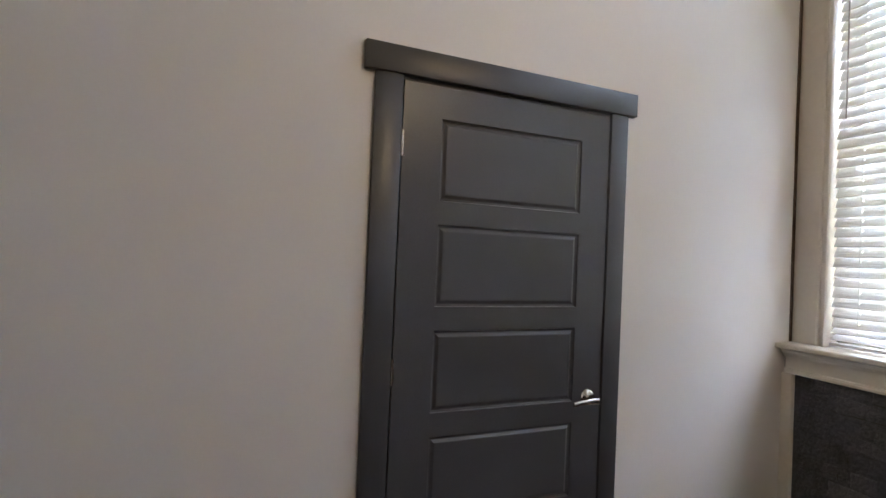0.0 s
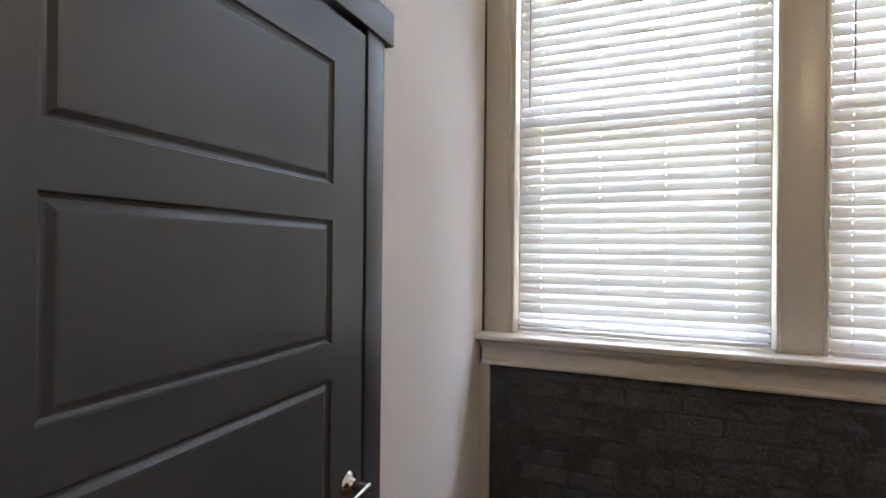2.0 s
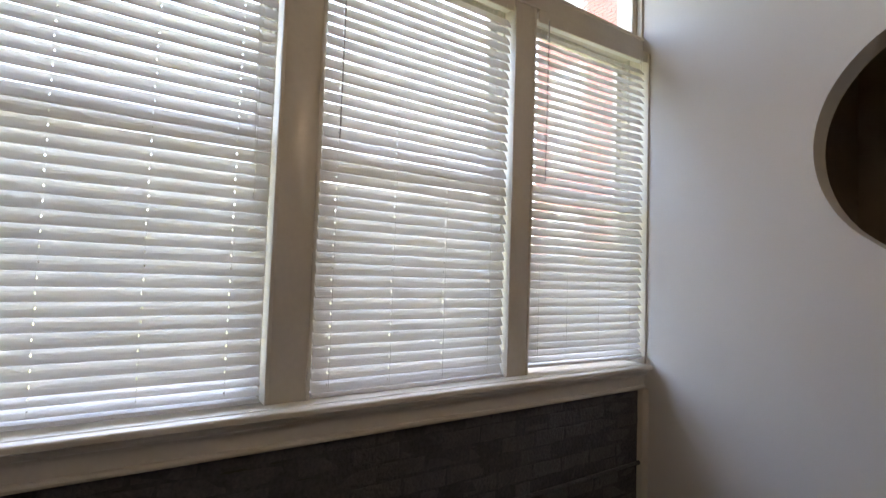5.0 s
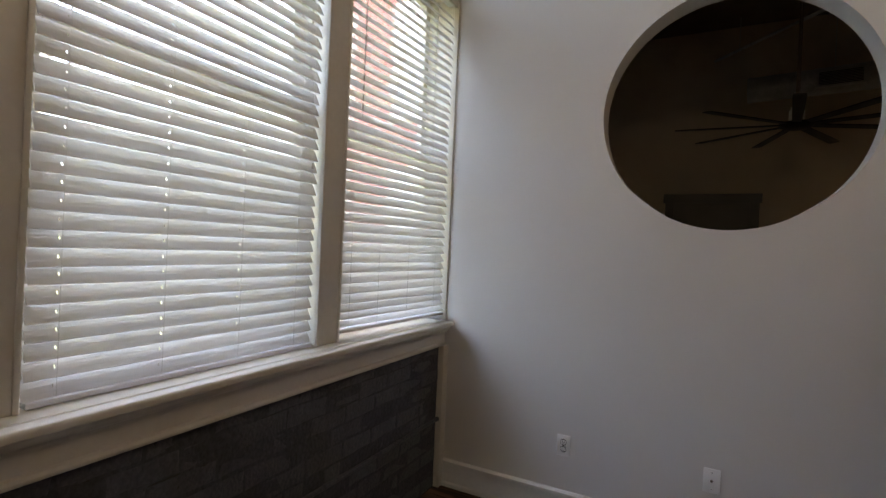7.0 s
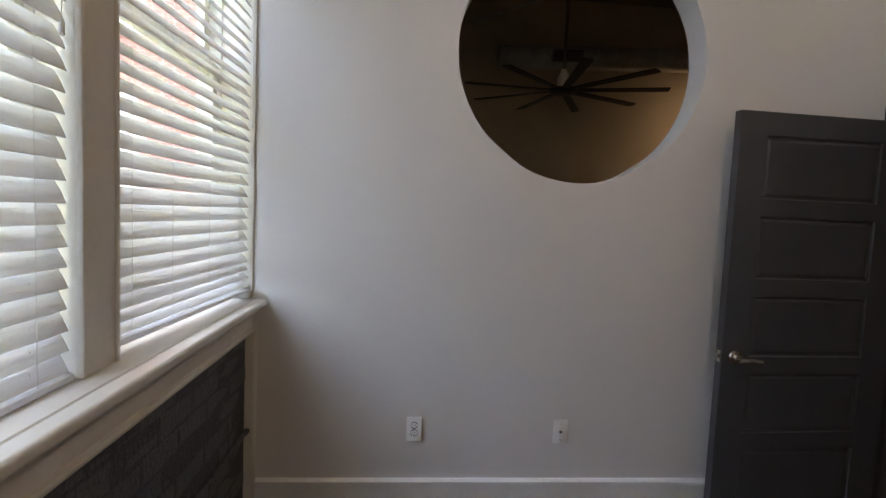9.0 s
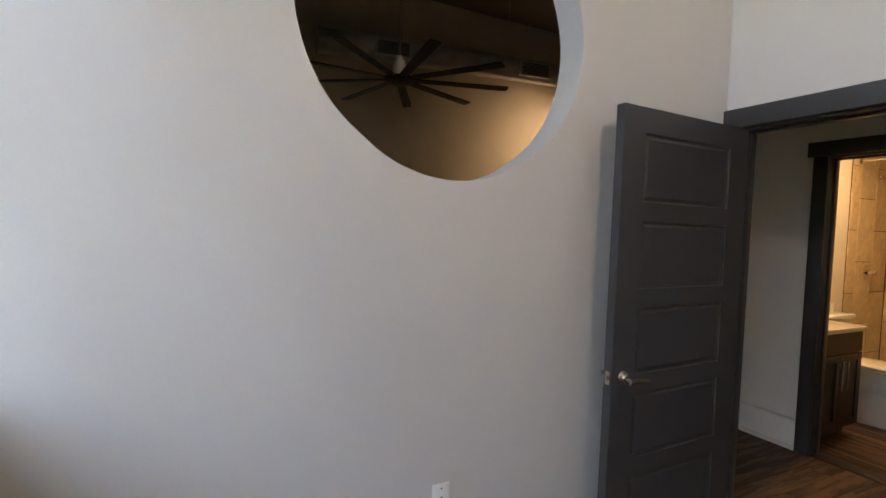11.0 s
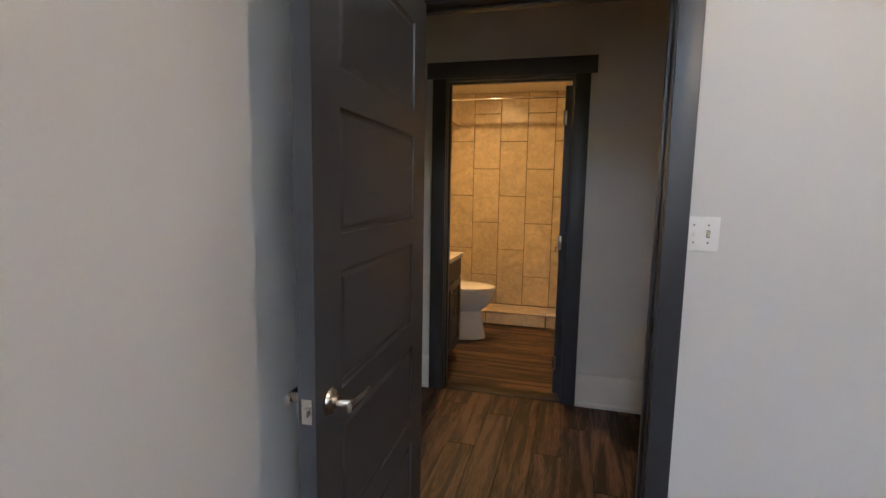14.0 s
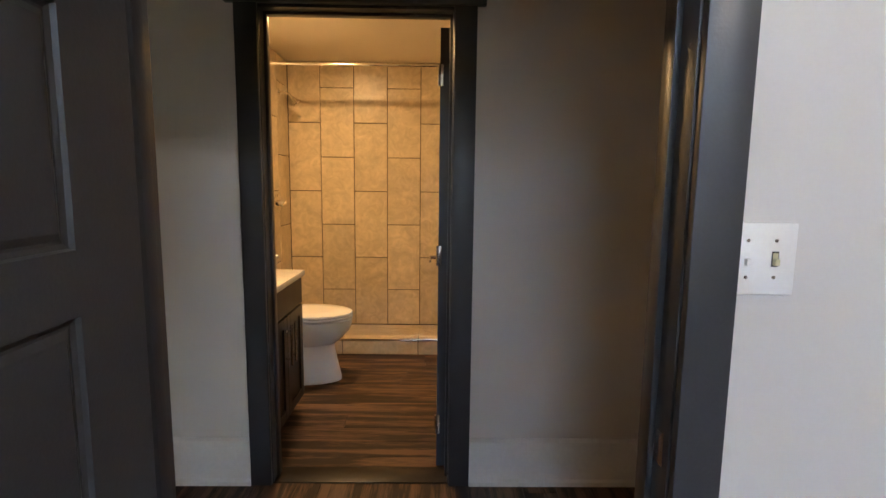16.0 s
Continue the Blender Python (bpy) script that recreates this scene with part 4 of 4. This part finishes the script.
for a, b, hx in ((vx0 + 0.006, (vx0 + vx1) / 2 - 0.002, (vx0 + vx1) / 2 - 0.035), ((vx0 + vx1) / 2 + 0.002, vx1 - 0.006, (vx0 + vx1) / 2 + 0.035)):
    bm = bmesh.new()
    for u0, u1, w0, w1 in ((a, a + 0.055, 0.10, 0.655), (b - 0.055, b, 0.10, 0.655), (a + 0.055, b - 0.055, 0.10, 0.155), (a + 0.055, b - 0.055, 0.60, 0.655)):
        add_box(bm, u0, u1, vf + 0.001, vf + 0.020, w0, w1, 0.0015)
    add_box(bm, a + 0.053, b - 0.053, vf + 0.001, vf + 0.010, 0.153, 0.602)
    door = vpart("cabinet_door", bm, ESPRESSO)
    bm = tube([(hx, vf + 0.052, 0.40), (hx, vf + 0.052, 0.62)], 0.006, 10)
    for z in (0.435, 0.585):
        tube([(hx, vf + 0.019, z), (hx, vf + 0.052, z)], 0.0045, 8, bm)
    vpart("pull_handle", bm, NICKEL, door, "satin nickel bar pull", True)
top = tagged(empty("countertop"), "white cultured marble vanity top with basin", "countertop")
top.location = ((vx0 + vx1) / 2, BATH_S, 0.8225)
tm = Matrix.Translation(-Vector(top.location))
bm = box(vx0 - 0.015, vx1 + 0.012, BATH_S + 0.002, vf + 0.035, 0.8225, 0.856, 0.005)
bmesh.ops.transform(bm, matrix=tm, verts=bm.verts)
part("slab", bm, COUNTER, top, "", True)
bm = box(vx0 - 0.015, vx1 + 0.012, BATH_S + 0.002, BATH_S + 0.022, 0.8565, 0.95, 0.004)
bmesh.ops.transform(bm, matrix=tm, verts=bm.verts)
part("backsplash", bm, COUNTER, top, "", True)
bm = lathe([(0.21, 0.034), (0.205, 0.0385), (0.195, 0.0385), (0.185, 0.0345)], 36, 1.0, 0.75)
part("basin_rim", bm, COUNTER, top, "", True).location = (0, 0.28, 0)
tap = tagged(empty("basin_tap"), "chrome basin tap behind the sink", "tap")
tap.location = ((vx0 + vx1) / 2, BATH_S + 0.10, 0.8565)
part("tap_base", box(-0.075, 0.075, -0.025, 0.025, 0, 0.014, 0.006), CHROME, tap, "", True)
part("spout", tube([(0, 0, 0.012), (0, 0, 0.09), (0, 0.03, 0.12), (0, 0.09, 0.115), (0, 0.105, 0.09)], 0.011, 12), CHROME, tap, "", True)
for dx in (-0.055, 0.055):
    part("tap_handle", tube([(dx, 0, 0.013), (dx, 0, 0.05), (dx * 1.35, 0, 0.058)], 0.009, 10), CHROME, tap, "", True)

# ceiling lamp
cl = tagged(empty("ceiling_lamp"), "round warm glowing recessed ceiling lamp", "ceiling lamp")
cl.location = (-2.70, -1.84, BATH_TOP)
part("trim_ring", lathe([(0.125, -0.0005), (0.125, -0.006), (0.105, -0.008), (0.100, -0.004)], 36), WHITE_TRIM, cl, "", True)
part("diffuser", lathe([(0.10, -0.0085), (0.098, -0.012), (0.05, -0.0145), (0.01, -0.015)], 36), WARM_LAMP, cl, "glowing frosted diffuser", True)
structure("threshold", box(HALL_W - 0.125, HALL_W + 0.0, BD_S, BD_N, 0.0, 0.007, 0.003), ESPRESSO, "dark wood threshold strip in the bathroom doorway", "threshold", True)


# ---- loft seen through the round opening ----
fan = tagged(empty("ceiling_fan"), "large black nine-blade ceiling fan on a long rod", "ceiling fan")
fan.location = (0.84, -3.66, 2.685)
part("downrod", tube([(0, 0, 0.13), (0, 0, LOFT_TOP - 2.685 - 0.04)], 0.014, 12), NICKEL, fan, "brushed metal rod", True)
part("canopy", lathe([(0.075, LOFT_TOP - 2.685), (0.075, LOFT_TOP - 2.715), (0.03, LOFT_TOP - 2.765)], 24), NICKEL, fan, "", True)
part("motor_housing", lathe([(0.016, 0.17), (0.028, 0.165), (0.028, 0.13), (0.042, 0.128), (0.042, 0.10), (0.055, 0.098), (0.055, 0.0)], 24), SPUN, fan, "brushed metal motor housing", True)
part("hub", lathe([(0.06, 0.0), (0.12, -0.005), (0.125, -0.03), (0.08, -0.05), (0.02, -0.055)], 28), BLACK, fan, "", True)
bm = bmesh.new()
rows = []
for r, w in ((0.09, 0.028), (0.2, 0.033), (0.55, 0.038), (0.86, 0.041), (0.90, 0.038)):
    rows.append([bm.verts.new((r, s * w, z - s * w * 0.12)) for s, z in ((-1, -0.022), (1, -0.022), (1, -0.013), (-1, -0.013))])
for a, b in zip(rows, rows[1:]):
    for k in range(4):
        bm.faces.new((a[k], a[(k + 1) % 4], b[(k + 1) % 4], b[k]))
bm.faces.new(rows[0])
bm.faces.new(rows[-1])
blade_mesh = mesh_of("blade", bm, BLACK)
for k in range(9):
    b = new("blade", blade_mesh)
    b.parent = fan
    b.matrix_basis = pose(0, 0, 0, 0, 0, 40 * k + 3.4)

duct = tagged(empty("spiral_duct"), "galvanised spiral air duct with grilles below the ceiling", "air duct")
A, B = Vector((1.05, -5.75, 3.60)), Vector((-5.6, -4.88, 3.63))
duct.location = A
run = B - A
pts, rad = [], []
n = 150
for k in range(n + 1):
    pts.append(run * (k / n))
    rad.append(0.152 if k % 5 == 0 else 0.146)
part("duct_body", tube(pts, 0.146, 24, None, rad), DUCT, duct, "", True)
part("end_cap", tube([(0, 0, 0), -run.normalized() * 0.02], 0.153, 24), DUCT, duct, "", True)
ang = math.degrees(math.atan2(run.y, run.x))
for s in (0.85, 2.75):
    g = part("grille", box(-0.22, 0.22, -0.02, 0.03, -0.09, 0.09, 0.004), DUCT, duct, "dark slotted grille")
    g.matrix_basis = Matrix.Translation(run.normalized() * s) @ pose(0, 0, 0, 0, 0, ang + 180) @ Matrix.Translation((0, 0.135, -0.02))
    for k in range(9):
        v = part("vane", box(-0.19, 0.19, 0.031, 0.033, -0.07 + 0.0165 * k, -0.061 + 0.0165 * k), BLACK, g)
for k in range(4):
    q = run * (0.12 + 0.24 * k)
    part("hanger", tube([q + Vector((0, 0, 0.14)), q + Vector((0, 0, LOFT_TOP - A.z - q.z))], 0.004, 6), DUCT, duct)
bp = tagged(empty("ceiling_pipe"), "thin sprinkler pipe under the loft ceiling", "pipe")
part("pipe", tube([(1.6, -6.2, 4.1), (-1.2, -2.9, 4.1)], 0.018, 10), DUCT, bp, "", True)
for k in range(3):
    p = Vector((1.6, -6.2, 4.1)).lerp(Vector((-1.2, -2.9, 4.1)), 0.15 + 0.33 * k)
    part("hanger", tube([p, p + Vector((0, 0, LOFT_TOP - 4.1))], 0.004, 6), DUCT, bp)

ld = tagged(empty("loft_door"), "dark door and casing in the loft's far wall", "door")
ld.location = (1.41, LOFT_S, 0)
bm = bmesh.new()
for a, b, z0, z1 in ((-0.535, -0.43, 0, 2.26), (0.43, 0.535, 0, 2.26), (-0.56, 0.56, 2.26, 2.38)):
    add_box(bm, a, b, 0.001, 0.025, z0, z1, 0.002)
part("door_casing", bm, CHARCOAL_CASE, ld)
part("door_slab", box(-0.43, 0.43, 0.001, 0.015, 0, 2.26), CHARCOAL, ld)

sp = tagged(empty("track_spotlight"), "small metal ceiling spotlight aimed at the loft wall", "spotlight")
spot_at, spot_to = Vector((-2.95, -4.7, 3.0)), Vector((-2.32, LOFT_S, 2.60))
sp.matrix_basis = look(spot_at, spot_to)
part("can", lathe([(0.03, 0.12), (0.045, 0.10), (0.05, 0.0), (0.046, -0.002), (0.04, 0.06)], 20), NICKEL, sp, "", True)
part("bulb", lathe([(0.01, 0.058), (0.036, 0.045), (0.036, 0.035), (0.01, 0.03)], 16), WARM_LAMP, sp, "glowing bulb", True)
stem = sp.matrix_basis.inverted() @ Vector((spot_at.x, spot_at.y, LOFT_TOP))
part("stem", tube([(0, 0, 0.11), stem], 0.008, 8), NICKEL, sp, "", True)
beam = new("spot_beam", bpy.data.lights.new("spot_beam", 'SPOT'))
beam.data.energy, beam.data.color, beam.data.spot_size, beam.data.spot_blend, beam.data.shadow_soft_size = LOFT_LAMP, (1.0, 0.74, 0.46), radians(95), 1.0, 0.04
beam.matrix_world = look(spot_at + (spot_to - spot_at).normalized() * 0.02, spot_to)


# ---- outdoors ----
tagged(part("ground", box(EAST + 0.255, 400, -400, 400, -3.6, -3.5), GROUND), "dull grass ground outside, far below the windows", "ground", "", "structure")

FACADE = -7.0
house = tagged(empty("brick_building"), "red brick building with white-trimmed windows", "building")
house.location = (7.35, FACADE, -3.5)
WINX = ((-0.62, 0.26), (1.30, 0.28), )       # window middles and half widths, from the building's middle
def hpart(name, bm, m, parent=house, label=""):
    return part(name, bm, m, parent, label)
hpart("wall", box(-2.15, 2.25, -6, -0.012, 0, 16.0), PALE_MORTAR)
hpart("roof", box(-2.3, 2.4, -6.1, 0.12, 16.0, 16.3, 0.02), ROOF)
for wx, hw in WINX:
    for z in (1.0, 4.3, 7.6, 10.9):
        bm = bmesh.new()
        for a, b, c, d in ((wx - hw - 0.12, wx - hw, z, z + 2.1), (wx + hw, wx + hw + 0.12, z, z + 2.1), (wx - hw - 0.12, wx + hw + 0.12, z + 2.1, z + 2.26), (wx - hw, wx + hw, z + 1.02, z + 1.09)):
            add_box(bm, a, b, -0.01, 0.05, c, d, 0.004)
        w = hpart("window", bm, SIDING, house, "white-trimmed sash window")
        hpart("sill", box(wx - hw - 0.16, wx + hw + 0.16, -0.01, 0.09, z - 0.09, z, 0.006), SIDING, w)
        hpart("pane", box(wx - hw, wx + hw, -0.01, 0.012, z, z + 1.02), GREYPANE, w)
        hpart("blind", box(wx - hw + 0.005, wx + hw - 0.005, 0.0125, 0.016, z + 1.09, z + 2.1), SIDING, w)
hpart("corner_board", box(-2.22, -2.06, -0.01, 0.04, 0, 16.0, 0.004), SIDING)
# facing bricks, joined: too many to count
verts, faces = [], []
def brick_box(x0, x1, y0, y1, z0, z1):
    s = len(verts)
    verts.extend([(x, y, z) for x in (x0, x1) for y in (y0, y1) for z in (z0, z1)])
    faces.extend([tuple(s + i for i in f) for f in ((2, 3, 7, 6), (0, 1, 3, 2), (4, 6, 7, 5), (1, 5, 7, 3), (0, 2, 6, 4))])
rng = random.Random(5)
r = 0
z = 3.0
while z < 15.9:
    x = -2.06 + (0.108 if r % 2 else 0)
    while x < 2.24:
        x1 = min(x + 0.206, 2.25)
        if not any(wx - hw - 0.12 < x1 and x < wx + hw + 0.12 and zz - 0.1 < z + 0.066 and z < zz + 2.27 for wx, hw in WINX for zz in (1.0, 4.3, 7.6, 10.9)):
            brick_box(x, x1, -0.012, rng.uniform(-0.003, 0.003), z, z + 0.066)
        x += 0.217
    z += 0.077
    r += 1
me = bpy.data.meshes.new("facing_bricks")
me.from_pydata(verts, [], faces)
me.materials.append(RED_BRICK)
fb = tagged(new("facing_bricks", me), "", "", "", "stuff")
fb.parent = house

white = tagged(empty("white_house"), "white clapboard house front with tall posts", "building")
white.location = (3.9, FACADE - 0.4, -3.5)
part("wall", box(-2.4, 1.22, -5, 0, 0, 9.5), SIDING, white)
part("roof", box(-2.6, 1.22, -5.2, 0.25, 9.5, 9.8, 0.02), ROOF, white)
for k in range(40):
    part("clapboard", box(-2.4, 1.22, 0.001, 0.014, 4.0 + 0.13 * k, 4.0 + 0.13 * k + 0.122), SIDING, white)
for x in (0.05, 0.75):
    part("window", box(x - 0.22, x + 0.22, 0.0145, 0.03, 4.6, 6.3, 0.003), GREYPANE, white)
    part("post", box(x + 0.26, x + 0.34, 0.0145, 0.09, 0, 9.4, 0.01), SIDING, white)


def tree(x, y, height, spread, seed, leaves):
    """A bare spring tree: tapered trunk, forking limbs and thin twigs, with a few small leaves."""
    rng = random.Random(seed)
    th = tagged(empty("tree"), "nearly bare tree with thin forking branches", "tree", "trees outside")
    th.location = (x, y, -3.5)
    limbs, tips = bmesh.new(), []
    part("trunk", tube([(0, 0, 0), (0.05, 0.02, height * 0.2), (-0.03, 0.04, height * 0.42)], 0.2, 10, None, [0.24, 0.18, 0.14]), BARK, th, "", True)
    def grow(p, d, length, r, depth):
        mid = p + d * length * 0.5 + Vector((rng.uniform(-1, 1), rng.uniform(-1, 1), rng.uniform(-0.3, 1))) * length * 0.06
        end = p + d * length
        tube([p, mid, end], r, 5, limbs, [r, r * 0.8, r * 0.6])
        if depth == 0:
            tips.append(end)
            return
        for _ in range(3 if depth > 2 else 2 + (rng.random() < 0.5)):
            nd = (d + Vector((rng.uniform(-1, 1), rng.uniform(-1, 1), rng.uniform(-0.35, 0.7))) * spread).normalized()
            grow(end, nd, length * rng.uniform(0.6, 0.82), r * 0.58, depth - 1)
    for k in range(4):
        a = 2 * math.pi * (k + rng.random() * 0.6) / 4
        grow(Vector((-0.03, 0.04, height * (0.34 + 0.026 * k))), Vector((math.cos(a), math.sin(a), 1.1)).normalized(), height * 0.2, 0.085, 5)
    part("branches", limbs, BARK, th)
    lv = bmesh.new()
    for tip in tips:
        for _ in range(leaves):
            c = tip + Vector((rng.gauss(0, 1), rng.gauss(0, 1), rng.gauss(0, 1))) * 0.18
            u = Vector((rng.uniform(-1, 1), rng.uniform(-1, 1), rng.uniform(-1, 1))).normalized()
            w = u.orthogonal().normalized()
            s = rng.uniform(0.015, 0.035)
            lv.faces.new([lv.verts.new(c + q) for q in (u * s * 1.8, w * s, -u * s * 1.8, -w * s)])
    tagged(part("crown", lv, LEAF, th, "sparse small leaves"), "", "", "", "stuff")

tree(17.5, -2.5, 13.0, 0.62, 3, 2)
tree(16.0, 6.5, 13.0, 0.60, 8, 2)
tree(20.5, -8.5, 14.5, 0.62, 12, 3)


# ---- pieces of floor and brick wall ----
def planks(x0, x1, y0, y1, along, width, length, seed, skip=None):
    rng = random.Random(seed)
    meshes = {}
    u0, u1, v0, v1 = (x0, x1, y0, y1) if along == "x" else (y0, y1, x0, x1)
    v = v0
    while v < v1 - 0.005:
        w = min(width, v1 - v)
        u = u0 - rng.uniform(0, length)
        while u < u1:
            a, b = max(u, u0), min(u + length, u1)
            if b - a > 0.02:
                key = (round(b - a, 3), round(w, 3))
                if key not in meshes:
                    l, ww, t, e = (b - a) / 2 - 0.0007, w / 2 - 0.0007, 0.0, 0.0016
                    bm = bmesh.new()
                    rings = []
                    for inset, z in ((0, -0.006), (0, t - e), (e, t)):
                        c = [(-l + inset, -ww + inset), (l - inset, -ww + inset), (l - inset, ww - inset), (-l + inset, ww - inset)]
                        rings.append([bm.verts.new((p, q, z) if along == "x" else (q, p, z)) for p, q in c])
                    for r0, r1 in zip(rings, rings[1:]):
                        for k in range(4):
                            bm.faces.new((r0[k], r0[(k + 1) % 4], r1[(k + 1) % 4], r1[k]))
                    bm.faces.new(rings[-1])
                    meshes[key] = mesh_of("plank", bm, FLOOR_X if along == "x" else FLOOR_Y)
                ob = new("plank", meshes[key])
                ob.parent = floor
                ob.location = ((a + b) / 2, v + w / 2, 0) if along == "x" else (v + w / 2, (a + b) / 2, 0)
            u += length
        v += width
planks(HALL_W, WEST, -3.2, HALL_N, "x", 0.152, 1.22, 1)
planks(-3.302, HALL_W - 0.125, BATH_S, BATH_N, "y", 0.152, 1.22, 2)
planks(WEST, EAST, SOUTH, NORTH, "x", 0.152, 1.22, 3)
planks(HALL_W, LOFT_E, LOFT_S, -3.2, "x", 0.152, 1.22, 4)

# old painted bricks, uneven and thickly painted
rng = random.Random(11)
shapes = []
for k in range(14):
    bm = bmesh.new()
    half = 0.116 + rng.uniform(-0.010, 0.008) if k < 9 else 0.056
    hh = 0.0385
    rings = []
    for inset, out in ((0.0, 0.012), (0.0, -0.0008), (0.004, -0.0024), (0.012, -0.0032)):
        c = [(-half + inset, -hh + inset), (0, -hh + inset), (half - inset, -hh + inset), (half - inset, 0), (half - inset, hh - inset), (0, hh - inset), (-half + inset, hh - inset), (-half + inset, 0)]
        rings.append([bm.verts.new((out + rng.uniform(-0.0014, 0.0014) * (out < 0), p + rng.uniform(-0.005, 0.005), q + rng.uniform(-0.004, 0.004))) for p, q in c])
    for r0, r1 in zip(rings, rings[1:]):
        for j in range(8):
            bm.faces.new((r0[j], r0[(j + 1) % 8], r1[(j + 1) % 8], r1[j]))
    bm.faces.new(rings[-1])
    shapes.append((half, mesh_of("brick", bm, BRICK)))
z, row = 0.045, 0
while z < 0.90:
    y = -1.60 + (0.115 if row % 2 else 0.0) + rng.uniform(-0.03, 0.03)
    short = row % 6 == 5
    while y < 1.99:
        half, me = rng.choice(shapes[9:]) if short else rng.choice(shapes[:9])
        if y + 2 * half < 2.01:
            b = new("brick", me)
            b.parent = wall_east
            b.matrix_basis = pose(EAST + rng.uniform(0.0, 0.0045), y + half, z, rng.uniform(-0.8, 0.8), 0, rng.uniform(-0.6, 0.6))
        y += 2 * half + 0.009
    z += 0.0845
    row += 1

# flat dark slivers here and there along the painted joints, coloured as crevice shade
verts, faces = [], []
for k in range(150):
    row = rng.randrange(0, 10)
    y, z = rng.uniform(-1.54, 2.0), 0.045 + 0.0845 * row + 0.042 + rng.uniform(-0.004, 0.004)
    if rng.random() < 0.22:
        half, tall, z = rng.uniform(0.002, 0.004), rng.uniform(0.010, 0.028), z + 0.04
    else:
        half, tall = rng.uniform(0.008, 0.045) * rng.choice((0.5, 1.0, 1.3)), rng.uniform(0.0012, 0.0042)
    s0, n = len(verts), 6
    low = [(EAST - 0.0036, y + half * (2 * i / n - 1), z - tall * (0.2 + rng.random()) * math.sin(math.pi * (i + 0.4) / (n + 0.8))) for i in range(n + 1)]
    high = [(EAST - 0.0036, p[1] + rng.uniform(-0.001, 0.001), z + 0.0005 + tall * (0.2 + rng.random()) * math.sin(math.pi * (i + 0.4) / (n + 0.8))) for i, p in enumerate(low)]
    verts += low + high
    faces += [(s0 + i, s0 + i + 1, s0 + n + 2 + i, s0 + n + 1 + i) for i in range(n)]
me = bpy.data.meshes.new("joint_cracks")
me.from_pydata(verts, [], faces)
me.materials.append(HOLLOW_SHADE)
crack_shade = tagged(new("joint_cracks", me), "", "", "", "stuff")
crack_shade.parent = wall_east
